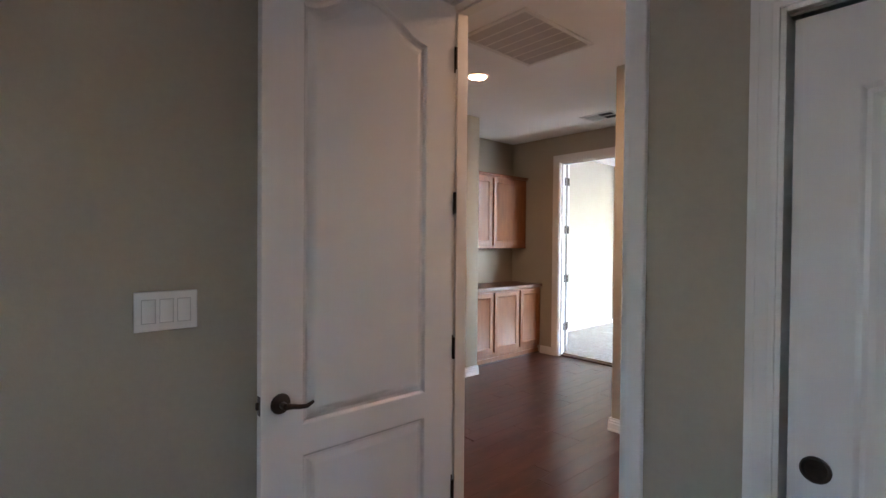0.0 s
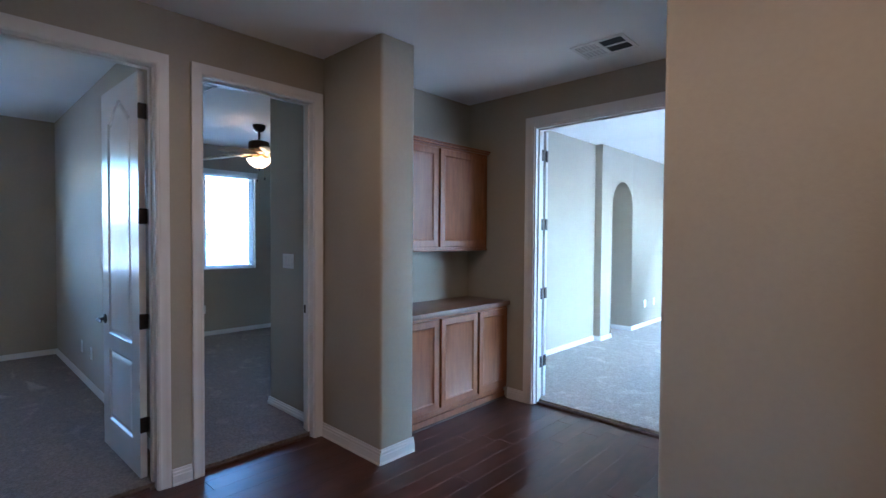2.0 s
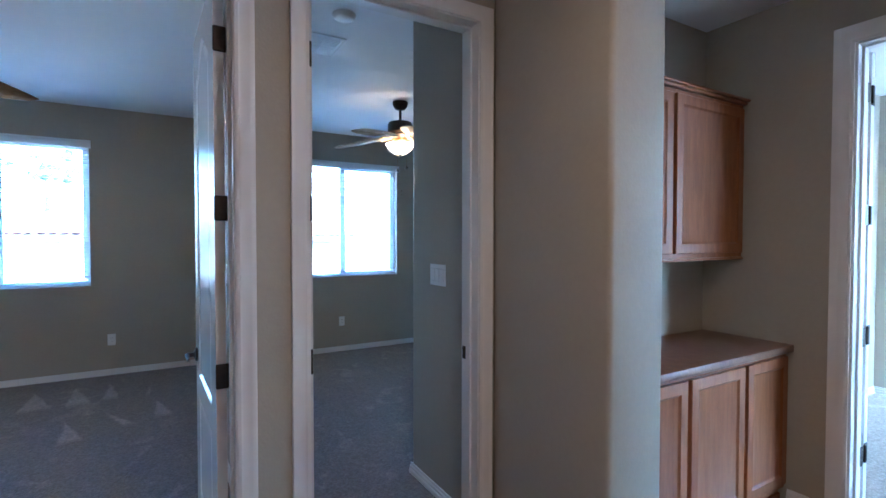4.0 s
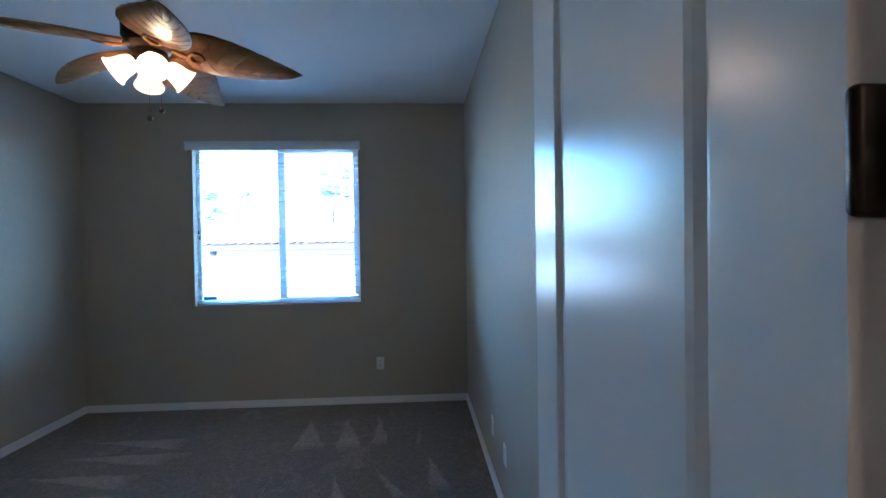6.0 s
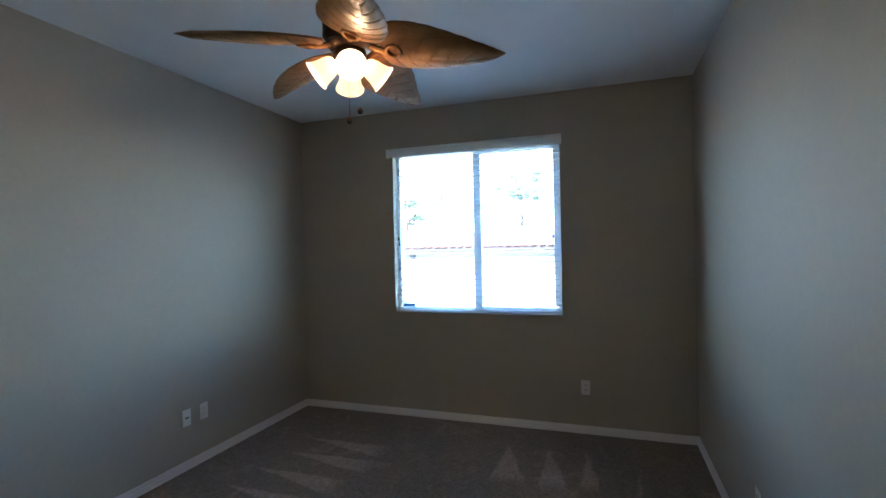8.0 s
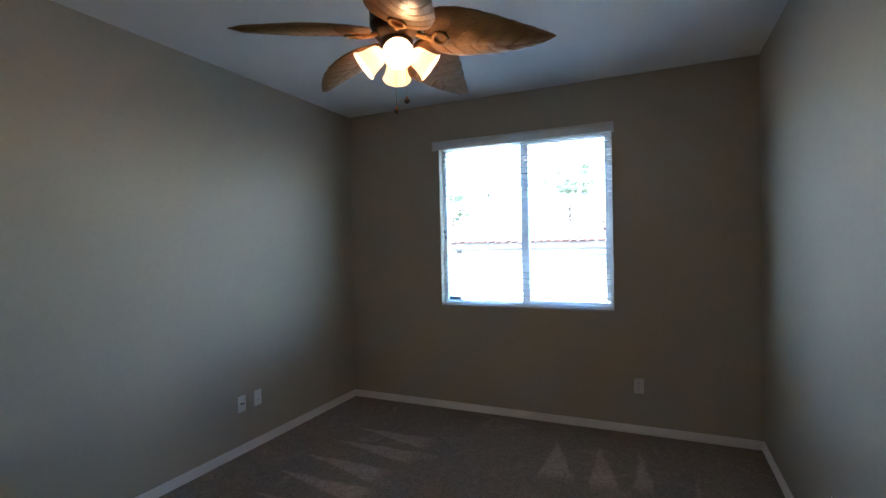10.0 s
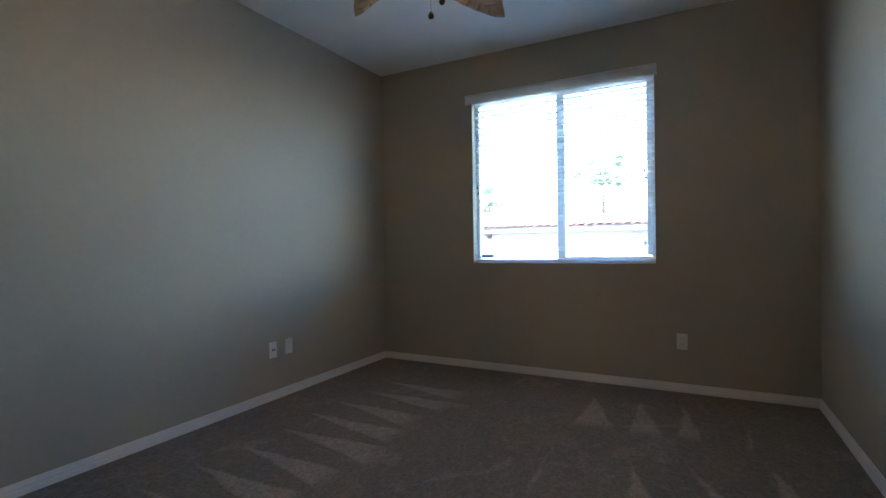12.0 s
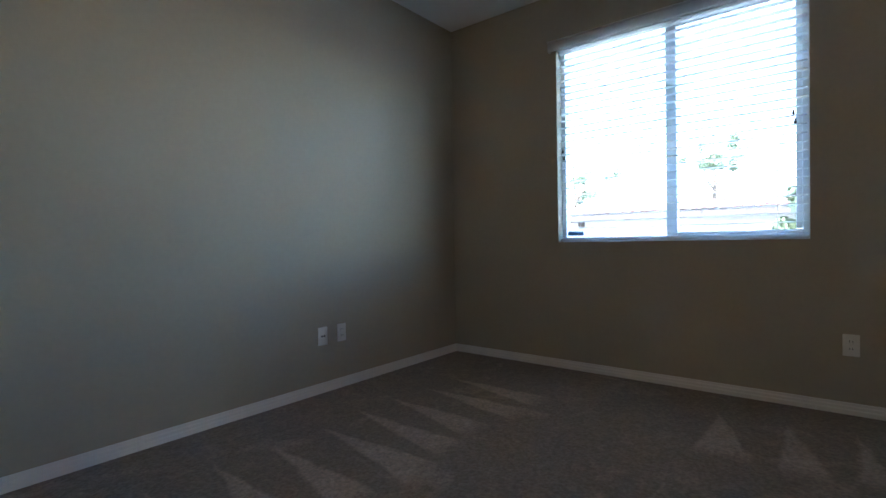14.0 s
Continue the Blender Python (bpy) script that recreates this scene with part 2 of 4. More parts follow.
# ---- mesh helpers ----
def box(bm, x0, x1, y0, y1, z0, z1, bevel=0.0, segments=2, upright=False):
    r = bmesh.ops.create_cube(bm, size=1)
    for v in r["verts"]:
        v.co = Vector(((x0 + x1) / 2 + v.co.x * (x1 - x0), (y0 + y1) / 2 + v.co.y * (y1 - y0), (z0 + z1) / 2 + v.co.z * (z1 - z0)))
    if bevel:
        edges = {e for v in r["verts"] for e in v.link_edges}
        if upright:
            edges = {e for e in edges if abs(e.verts[0].co.z - e.verts[1].co.z) > 1e-4}
        bmesh.ops.bevel(bm, geom=list(edges), offset=bevel, segments=segments, affect="EDGES", profile=0.5)
    return r


def lathe(bm, profile, m=None, steps=24, caps=True):
    """profile: (radius, z) from end to end."""
    m = m or Matrix()
    rings = []
    for r, z in profile:
        rings.append([bm.verts.new(m @ Vector((r * math.cos(2 * math.pi * i / steps), r * math.sin(2 * math.pi * i / steps), z))) for i in range(steps)])
    for a, c in zip(rings, rings[1:]):
        for i in range(steps):
            bm.faces.new((a[i], a[(i + 1) % steps], c[(i + 1) % steps], c[i]))
    if caps:
        bm.faces.new(rings[0][::-1])
        bm.faces.new(rings[-1])


def tube(bm, pts, radius, steps=8):
    pts = [Vector(p) for p in pts]
    rad = radius if isinstance(radius, (list, tuple)) else [radius] * len(pts)
    rings = []
    for i, p in enumerate(pts):
        d = (pts[min(i + 1, len(pts) - 1)] - pts[max(i - 1, 0)]).normalized()
        a = d.orthogonal().normalized() if not rings else (last - d * last.dot(d)).normalized()
        last = a
        c = d.cross(a)
        rings.append([bm.verts.new(p + (a * math.cos(2 * math.pi * k / steps) + c * math.sin(2 * math.pi * k / steps)) * rad[i]) for k in range(steps)])
    for a, c in zip(rings, rings[1:]):
        for k in range(steps):
            bm.faces.new((a[k], a[(k + 1) % steps], c[(k + 1) % steps], c[k]))
    bm.faces.new(rings[0][::-1])
    bm.faces.new(rings[-1])


def mesh_of(bm, name, mat, smooth=True):
    bmesh.ops.recalc_face_normals(bm, faces=bm.faces)
    me = bpy.data.meshes.new(name)
    bm.to_mesh(me)
    bm.free()
    me.materials.append(mat)
    if smooth:
        for p in me.polygons:
            p.use_smooth = True
        me.set_sharp_from_angle(angle=radians(35))
    return me


def part(name, bm, mat, parent=None, label="", smooth=True):
    ob = new(name, mesh_of(bm, name, mat, smooth))
    if parent:
        ob.parent = parent
    return tagged(ob, label) if label else ob


def solid(name, bm, mat, label, category="", kind="", group=""):
    return tagged(part(name, bm, mat), label, category, group, kind)


def thing(name, m, label, category, group="", kind=""):
    e = new(name)
    e.empty_display_size = 0.1
    e.matrix_world = m
    return tagged(e, label, category, group, kind)


def wall(name, axis, a0, a1, t0, t1, z1=2.9, holes=(), label="greige painted drywall with light orange-peel texture", mat=None):
    """A wall along x or y from a0 to a1, between t0 and t1 in thickness; holes: (start, end, bottom, top)."""
    bm = bmesh.new()

    def piece(s, e, lo, hi):
        if e - s < 1e-4 or hi - lo < 1e-4:
            return
        box(bm, *((s, e, t0, t1) if axis == "x" else (t0, t1, s, e)), lo, hi)

    at = a0
    for s, e, lo, hi in sorted(holes):
        piece(at, s, 0, z1)
        piece(s, e, 0, lo)
        piece(s, e, hi, z1)
        at = e
    piece(at, a1, 0, z1)
    return solid(name, bm, mat or M_wall, label, "wall", "structure")


def slab(name, x0, x1, y0, y1, z0, z1, mat, label, category):
    bm = bmesh.new()
    box(bm, x0, x1, y0, y1, z0, z1)
    return solid(name, bm, mat, label, category, "structure")


def baseboard(x0, y0, x1, y1, nx, ny, h=0.095):
    """Along a wall face from (x0, y0) to (x1, y1); (nx, ny) points into the room."""
    bm = bmesh.new()
    prof = [(0, 0), (0.020, 0), (0.020, h * 0.10), (0.016, h * 0.16), (0.016, h * 0.60), (0.0115, h * 0.65), (0.0115, h * 0.80), (0.007, h * 0.85), (0.006, h), (0, h)]
    ends = []
    for px, py in ((x0, y0), (x1, y1)):
        ends.append([bm.verts.new((px + nx * d, py + ny * d, z)) for d, z in prof])
    for i in range(len(prof)):
        j = (i + 1) % len(prof)
        bm.faces.new((ends[0][i], ends[0][j], ends[1][j], ends[1][i]))
    bm.faces.new(ends[0][::-1]), bm.faces.new(ends[1])
    return solid("baseboard", bm, M_trim, "white painted moulded baseboard at the foot of the wall", "baseboard", "structure")


def casing(axis, face, out, s, e, top, width=0.07, bottom=0.0):
    """Door casing on the wall face; axis: the way the wall runs; out: +1 or -1, the way the face looks; s, e: the opening."""
    bm = bmesh.new()
    prof = [(0, 0), (0, 0.010), (0.012, 0.014), (0.022, 0.011), (0.045, 0.016), (0.058, 0.019), (width, 0.017), (width, 0)]

    def put(u, z, d):
        return (u, face + out * d, z) if axis == "x" else (face + out * d, u, z)

    path = [(s, bottom, -1, 0), (s, top, -1, 1), (e, top, 1, 1), (e, bottom, 1, 0)]
    rings = [[bm.verts.new(put(u + sx * w, z + sz * w, d)) for w, d in prof] for u, z, sx, sz in path]
    for a, c in zip(rings, rings[1:]):
        for i in range(len(prof)):
            j = (i + 1) % len(prof)
            bm.faces.new((a[i], a[j], c[j], c[i]))
    bm.faces.new(rings[0][::-1]), bm.faces.new(rings[-1])
    return solid("trim", bm, M_trim, "white painted moulded casing around a doorway", "door trim", "structure")


def jamb(axis, s, e, t0, t1, top, stop=None, d=0.012, strip=0.012):
    """Lining of a doorway, with a stop strip at the depth named."""
    bm = bmesh.new()

    def bx(u0, u1, w0, w1, z0, z1):
        box(bm, *((u0, u1, w0, w1) if axis == "x" else (w0, w1, u0, u1)), z0, z1, 0.0015, 1)

    bx(s - 0.002, s + d, t0, t1, 0, top)
    bx(e - d, e + 0.002, t0, t1, 0, top)
    bx(s + d, e - d, t0, t1, top - d, top + 0.002)
    if stop:
        bx(s + d, s + d + strip, stop[0], stop[1], 0, top - d)
        bx(e - d - strip, e - d, stop[0], stop[1], 0, top - d)
        bx(s + d + strip, e - d - strip, stop[0], stop[1], top - d - strip, top - d)
    return solid("trim", bm, M_trim, "white painted door jamb lining with stop strip", "door trim", "structure")

# ---- structure ----
HALL, CEIL_A, CEIL_B, DOOR = 2.72, 2.765, 2.735, 2.40
# hall
wall("wall_hall_west", "y", -4.47, 1.62, -0.13, 0.0, holes=[(-1.84, -1.073, 0, DOOR), (-0.825, -0.075, 0, DOOR)])
bm = bmesh.new()
box(bm, 0.0, 0.66, 0.0, 0.285, 0, 2.9, 0.02, 4, True)
solid("wall_pier", bm, M_wall, "greige drywall pier with rounded corners beside the cabinet niche", "wall", "structure")
wall("wall_hall_north", "x", -0.13, 2.37, 1.62, 1.745, holes=[(0.742, 2.25, 0, DOOR)])
bm = bmesh.new()
box(bm, 2.37, 3.19, -0.05, 0.07, 0, 2.9, 0.02, 4, True)
box(bm, 3.95, 4.2, -0.05, 0.07, 0, 2.9)
box(bm, 3.15, 3.99, -0.05, 0.07, DOOR, 2.9)
solid("wall_hall_east", bm, M_wall, "greige drywall with a rounded outer corner", "wall", "structure")
wall("wall_hall_side", "y", 0.05, 1.745, 2.372, 2.49)
wall("wall_hall_south", "x", 0.0, 6.3, -2.02, -1.91, holes=[(2.678, 3.482, 0, DOOR), (3.862, 5.6, 0, 1.97)])
wall("wall_hall_end", "y", -1.885, -0.05, 4.05, 4.15)
slab("wall_closet_back", 3.7, 5.8, -1.91, -1.88, 0, 2.9, M_wall, "plain closet back wall", "wall")
slab("ceiling_hall", -0.1, 2.43, -1.98, 1.72, HALL, 2.86, M_ceil, "white textured flat ceiling of the hall", "ceiling")
slab("ceiling_corridor", 2.43, 4.3, -1.98, -0.01, HALL, 2.86, M_ceil, "white textured flat ceiling of the corridor", "ceiling")
# start room
wall("wall_start_west", "y", -6.2, -2.02, 2.48, 2.60)
wall("wall_start_south", "x", 2.48, 6.3, -6.3, -6.2, holes=[(4.45, 4.95, 0.95, 2.2)])
wall("wall_start_east", "y", -6.2, -2.02, 6.2, 6.3)
slab("ceiling_start", 2.5, 6.25, -6.25, -1.95, HALL, 2.86, M_ceil, "white textured flat bedroom ceiling", "ceiling")
slab("floor_start", 2.55, 6.25, -6.25, -1.95, -0.1, 0.015, M_carpet_b, "taupe cut-pile bedroom carpet", "carpet")
# room with the carved fan
wall("wall_window_a", "y", -4.47, -0.845, -4.35, -4.205, holes=[(-3.396, -1.928, 0.957, 2.395)])
wall("wall_left_a", "x", -4.205, -0.13, -4.47, -4.357)
wall("wall_right_a", "x", -4.205, -0.13, -0.96, -0.845)
slab("ceiling_a", -4.25, -0.06, -4.4, -0.9, CEIL_A, 2.9, M_ceil, "white textured flat bedroom ceiling", "ceiling")
slab("floor_a", -4.25, -0.045, -4.4, -0.9, -0.1, 0.034, M_carpet, "taupe carpet with wedge-shaped vacuum marks", "carpet")
# neighbouring bedroom
wall("wall_window_b", "y", -0.845, 2.37, -4.17, -4.03, holes=[(-0.08, 1.386, 0.965, 2.365)])
wall("wall_right_b", "x", -4.03, -0.70, 2.25, 2.37)
bm = bmesh.new()
box(bm, -0.805, -0.13, 0.0, 0.115, 0, 2.9, 0.015, 3, True)
solid("wall_entry_b", bm, M_wall, "greige drywall beside the bedroom entry", "wall", "structure")
wall("wall_closet_b", "y", 0.1, 2.25, -0.80, -0.70)
slab("ceiling_b", -4.1, -0.06, -0.9, 2.3, CEIL_B, 2.9, M_ceil, "white textured flat bedroom ceiling", "ceiling")
slab("floor_b", -4.1, -0.045, -0.9, 2.3, -0.1, 0.034, M_carpet_b, "taupe cut-pile bedroom carpet", "carpet")
# large room past the double doors
wall("wall_c_west", "y", 1.745, 4.34, -0.13, -0.015)
wall("wall_c_pilaster", "y", 4.34, 4.60, -0.29, 0.085)
# The first hole is added out of view, to let daylight in behind the arch.
wall("wall_c_north", "x", -2.0, 4.7, 7.4, 7.52, holes=[(-1.4, -0.5, 0.6, 2.3), (2.2, 3.6, 0.6, 2.4)])
wall("wall_c_east", "y", 1.745, 7.4, 4.6, 4.72, holes=[(3.1, 6.1, 0.12, 2.45)])
wall("wall_c_south", "x", 2.37, 4.72, 1.62, 1.745)
wall("wall_c_beyond", "y", 4.2, 7.4, -1.75, -1.65)
wall("wall_c_beyond_side", "x", -1.7, -0.13, 4.22, 4.34)
slab("ceiling_c", -1.7, 4.65, 1.68, 7.45, HALL + 0.02, 2.88, M_ceil, "white textured flat ceiling of the large room", "ceiling")
slab("floor_c", -1.7, 4.65, 1.70, 7.45, -0.1, 0.034, M_carpet_c, "taupe carpet of the large bright room, paled for sunlit bounce", "carpet")


def arch_wall():
    """Wall with an arched passage through it."""
    bm = bmesh.new()
    y0, y1, s, e, spring = 4.6, 7.4, 4.68, 5.40, 1.92
    r, c = (e - s) / 2, (s + e) / 2
    n = 16
    curve = [(c - r * math.cos(math.pi * i / n), spring + r * math.sin(math.pi * i / n)) for i in range(n + 1)]
    cols = [(y0, None), (s, None)] + curve[1:-1] + [(e, None), (y1, None)]
    for x in (0.085, -0.29):
        for (ya, za), (yb, zb) in zip([(s, spring)] + curve[1:-1], curve[1:-1] + [(e, spring)]):
            bm.faces.new([bm.verts.new(p) for p in ((x, ya, za), (x, yb, zb), (x, yb, 2.9), (x, ya, 2.9))])
        for ya, yb in ((y0, s), (e, y1)):
            bm.faces.new([bm.verts.new(p) for p in ((x, ya, 0), (x, yb, 0), (x, yb, 2.9), (x, ya, 2.9))])
    edge = [(s, 0)] + curve + [(e, 0)]
    for (ya, za), (yb, zb) in zip(edge, edge[1:]):
        bm.faces.new([bm.verts.new(p) for p in ((0.085, ya, za), (0.085, yb, zb), (-0.29, yb, zb), (-0.29, ya, za))])
    bmesh.ops.remove_doubles(bm, verts=bm.verts, dist=1e-5)
    solid("wall_c_arch", bm, M_wall, "greige drywall with a round-headed arched passage", "wall", "structure")


arch_wall()
# bathroom
wall("wall_bath_back", "x", 2.49, 5.4, 1.47, 1.6)
wall("wall_bath_east", "y", 0.07, 1.47, 5.3, 5.4)
wall("wall_bath_south", "x", 4.2, 5.4, -0.05, 0.07)
slab("ceiling_bath", 2.45, 5.35, 0.03, 1.52, HALL, 2.86, M_ceil, "white textured bathroom ceiling", "ceiling")
slab("floor_bath", 2.45, 5.35, 0.01, 1.52, -0.1, 0.0, M_tan, "tan sheet vinyl bathroom floor", "floor")
slab("subfloor_hall", -0.045, 4.2, -1.95, 1.70, -0.12, -0.012, M_kick, "dark subfloor under the hall boards", "floor")
# Unseen slab added over all rooms so that no sky light leaks in.
slab("roof_light_block", -4.4, 6.35, -6.35, 7.55, 2.9, 3.02, M_fascia, "plain unseen slab closing the house from above against sky light", "roof")
slab("foundation", -4.4, 6.35, -6.35, 7.55, -1.9, -0.12, M_stucco, "sand stucco foundation of the house", "foundation")

# casings and jambs: hall doors
for s, e in ((-1.84, -1.073), (-0.825, -0.075)):
    casing("y", 0.0, 1, s, e, DOOR, 0.064)
    casing("y", -0.13, -1, s, e, DOOR)
    jamb("y", s, e, -0.13, 0.0, DOOR, (-0.085, -0.05), 0.005, 0.010)
casing("x", 1.62, -1, 0.742, 2.25, DOOR, 0.083)
casing("x", 1.745, 1, 0.742, 2.25, DOOR)
jamb("x", 0.742, 2.25, 1.62, 1.745, DOOR, (1.66, 1.70))
casing("x", -2.02, -1, 2.678, 3.482, DOOR, 0.062)
casing("x", -1.91, 1, 2.678, 3.482, DOOR)
jamb("x", 2.678, 3.482, -2.02, -1.91, DOOR, (-1.982, -1.945))
casing("x", -0.05, -1, 3.19, 3.95, DOOR)
jamb("x", 3.19, 3.95, -0.05, 0.07, DOOR, (-0.01, 0.02))
casing("x", -2.02, -1, 3.862, 5.6, 1.97, 0.04)
jamb("x", 3.862, 5.6, -2.02, -1.912, 1.97)

# baseboards
for seg in ((0, -1.003, 0, -0.895, 1, 0), (0.0, 0.0, 0.676, 0.0, 0, -1), (0.66, 0.0, 0.66, 0.285, 1, 0), (0.485, 1.62, 0.658, 1.62, 0, -1), (2.36, -0.05, 3.12, -0.05, 0, -1),
            (2.37, -0.06, 2.37, 1.62, -1, 0), (0.0, -1.91, 2.605, -1.91, 0, 1), (2.32, 1.62, 2.37, 1.62, 0, -1), (2.60, -6.2, 2.60, -2.02, 1, 0), (3.545, -2.02, 3.82, -2.02, 0, -1),
            (-4.205, -4.357, -4.205, -0.96, 1, 0), (-4.205, -4.357, -0.13, -4.357, 0, 1), (-4.205, -0.96, -0.13, -0.96, 0, -1), (-0.13, -4.357, -0.13, -1.91, -1, 0),
            (-4.03, -0.845, -4.03, 2.25, 1, 0), (-4.03, 2.25, -0.80, 2.25, 0, -1), (-0.82, 0.0, -0.13, 0.0, 0, -1), (-0.805, 0.0, -0.805, 2.25, -1, 0),
            (-0.015, 1.745, -0.015, 4.34, 1, 0), (-0.03, 4.34, 0.10, 4.34, 0, -1), (0.085, 4.34, 0.085, 4.68, 1, 0), (-0.31, 5.40, 0.10, 5.40, 0, -1), (0.085, 5.40, 0.085, 7.4, 1, 0), (-1.65, 4.34, -1.65, 7.4, 1, 0),
            (2.9, 1.47, 5.3, 1.47, 0, -1)):
    baseboard(*seg)

# threshold strips
for x0, x1, y0, y1 in ((-0.065, -0.025, -1.82, -1.105), (-0.065, -0.025, -0.805, -0.095), (0.762, 2.23, 1.66, 1.70), (2.72, 3.45, -1.97, -1.93)):
    bm = bmesh.new()
    box(bm, x0, x1, y0, y1, -0.01, 0.016, 0.004, 2)
    solid("threshold_strip", bm, M_thresh, "dark threshold strip between boards and carpet", "threshold", "structure")


# ---- doors ----
def outline(x0, x1, z0, z1, rise, d, n=14):
    x0, x1, z0, z1 = x0 + d, x1 - d, z0 + d, z1 - d
    pts = [(x0, z0), (x1, z0)]
    if not rise:
        return pts + [(x1, z1), (x0, z1)]
    for i in range(n + 1):
        s = 1 - 2 * i / n
        pts.append(((x0 + x1) / 2 + s * (x1 - x0) / 2, z1 - rise + rise * 0.5 * (1 + math.cos(math.pi * s))))
    return pts


def leaf_mesh(w, h, thick, panels):
    """Moulded two-panel door slab: x 0..w, y -thick..0, z 0..h; panels: (x0, x1, z0, z1, rise)."""
    bm = bmesh.new()
    for face, sign in ((0.0, -1), (-thick, 1)):
        loops = []
        rim = [bm.verts.new((x, face, z)) for x, z in ((0, 0), (w, 0), (w, h), (0, h))]
        loops.append(rim)
        for p in panels:
            rings = [[bm.verts.new((x, face + sign * dep, z)) for x, z in outline(*p, d)] for d, dep in ((0, 0), (0.004, 0.003), (0.010, 0.010), (0.020, 0.011), (0.034, 0.0045), (0.046, 0.002))]
            for a, c in zip(rings, rings[1:]):
                for i in range(len(a)):
                    bm.faces.new((a[i], a[(i + 1) % len(a)], c[(i + 1) % len(a)], c[i]))
            bm.faces.new(rings[-1])
            loops.append(rings[0])
        edges = []
        for lp in loops:
            for i in range(len(lp)):
                ed = bm.edges.get((lp[i], lp[(i + 1) % len(lp)])) or bm.edges.new((lp[i], lp[(i + 1) % len(lp)]))
                edges.append(ed)
        bmesh.ops.triangle_fill(bm, edges=edges, use_beauty=True)
    for x0, z0, x1, z1 in ((0, 0, w, 0), (w, 0, w, h), (w, h, 0, h), (0, h, 0, 0)):
        bm.faces.new([bm.verts.new(p) for p in ((x0, 0, z0), (x1, 0, z1), (x1, -thick, z1), (x0, -thick, z0))])
    bmesh.ops.remove_doubles(bm, verts=bm.verts, dist=1e-5)
    return bm


HINGES = (0.345, 0.948, 1.556, 2.158)


def door(name, m, w, label, knuckle=0.0, h=2.372, handle=True, lift=0.0):
    """Open interior door hung at its origin, reaching along +x; its shown face looks along +y."""
    d = thing(name, m, label, "door", kind="structure")
    leaf = part("leaf", leaf_mesh(w, h - lift, 0.035, [(0.145, w - 0.135, 0.79 - lift, h - lift - 0.095, 0.11), (0.145, w - 0.135, 0.22 - lift, 0.69 - lift, 0)]), M_door, d, smooth=False)
    leaf.location.z = lift
    for z in HINGES:
        bm = bmesh.new()
        if not knuckle:
            box(bm, -0.004, 0.001, -0.034, -0.001, z - 0.05, z + 0.05, 0.002, 1)
        else:
            box(bm, -0.010, 0.003, -0.044, 0.002, z - 0.055, z + 0.035, 0.006, 4)
        if not knuckle:
            tube(bm, [(-0.006, 0.005, z - 0.045), (-0.006, 0.005, z + 0.045)], 0.0065, 10)
        part("hinge", bm, M_bronze, d, "dark bronze butt hinge")
    if handle:
        for side in (1, -1):
            y0 = 0.0 if side > 0 else -0.035
            bm = bmesh.new()
            lathe(bm, [(0.031, 0), (0.033, 0.004), (0.030, 0.010), (0.018, 0.013), (0.0105, 0.018), (0.0105, 0.045)], Matrix.Translation((w - 0.06, y0, 0.877)) @ pose(0, 0, 0, -90 * side), 24)
            part("rose", bm, M_bronze, d, "dark bronze round handle rose")
            bm = bmesh.new()
            y = y0 + side * 0.045
            tube(bm, [(w - 0.06, y, 0.877), (w - 0.08, y, 0.875), (w - 0.105, y, 0.868), (w - 0.130, y, 0.866), (w - 0.152, y, 0.876)], [0.0105, 0.009, 0.0075, 0.007, 0.005], 10)
            part("lever", bm, M_bronze, d, "curved dark bronze lever")
        bm = bmesh.new()
        box(bm, w - 0.001, w + 0.002, -0.029, -0.006, 0.847, 0.907, 0.002, 1)
        box(bm, w, w + 0.011, -0.023, -0.012, 0.865, 0.889, 0.003, 1)
        part("latch", bm, M_bronze, d, "dark bronze latch")
    return d


door("door_1", pose(2.722, -2.022, 0.012, 0, 0, -90), 0.80, "open white moulded two-panel interior door with bronze lever")
door("door_2", pose(-0.138, -1.125, 0.012, 0, 0, 181.9), 0.75, "open white moulded two-panel door in the carpeted bedroom", 0.022, lift=0.026)
door("door_3", pose(-0.138, -0.81, 0.012, 0, 0, 180), 0.72, "open white moulded two-panel door of the neighbouring bedroom", lift=0.026)
door("door_4", pose(0.751, 1.755, 0.012, 0, 0, 180) @ pose(0, -0.035, 0), 0.73, "open white leaf of the double doors", lift=0.026)
door("door_5", pose(2.24, 1.79, 0.012), 0.73, "open white leaf of the double doors folded back", lift=0.026)

# hinge leaves left on jambs and strike plates
def plate(name, x0, x1, y0, y1, z0, z1, label, cat, mat):
    bm = bmesh.new()
    box(bm, x0, x1, y0, y1, z0, z1, 0.0015, 1)
    return solid(name, bm, mat, label, cat)


for z in HINGES:
    plate("jamb_hinge", 0.760, 0.7635, 1.70, 1.742, z - 0.05 + 0.012, z + 0.05 + 0.012, "dark bronze hinge leaf on the double-door jamb", "hinge", M_bronze)
    plate("jamb_hinge", -0.126, -0.088, -0.8202, -0.8165, z - 0.05 + 0.012, z + 0.05 + 0.012, "dark bronze hinge leaf on the door jamb", "hinge", M_bronze)
for z in HINGES:
    plate("jamb_hinge", 2.6895, 2.693, -2.018, -1.984, z - 0.034, z + 0.058, "dark bronze hinge leaf on the door jamb", "hinge", M_bronze)
    plate("jamb_hinge", -0.129, -0.093, -1.0815, -1.0778, z - 0.048, z + 0.044, "dark bronze hinge leaf on the door jamb", "hinge", M_bronze)
plate("strike_plate", -0.122, -0.088, -0.0835, -0.0798, 0.89, 0.95, "dark bronze strike plate on the white jamb", "strike plate", M_bronze)
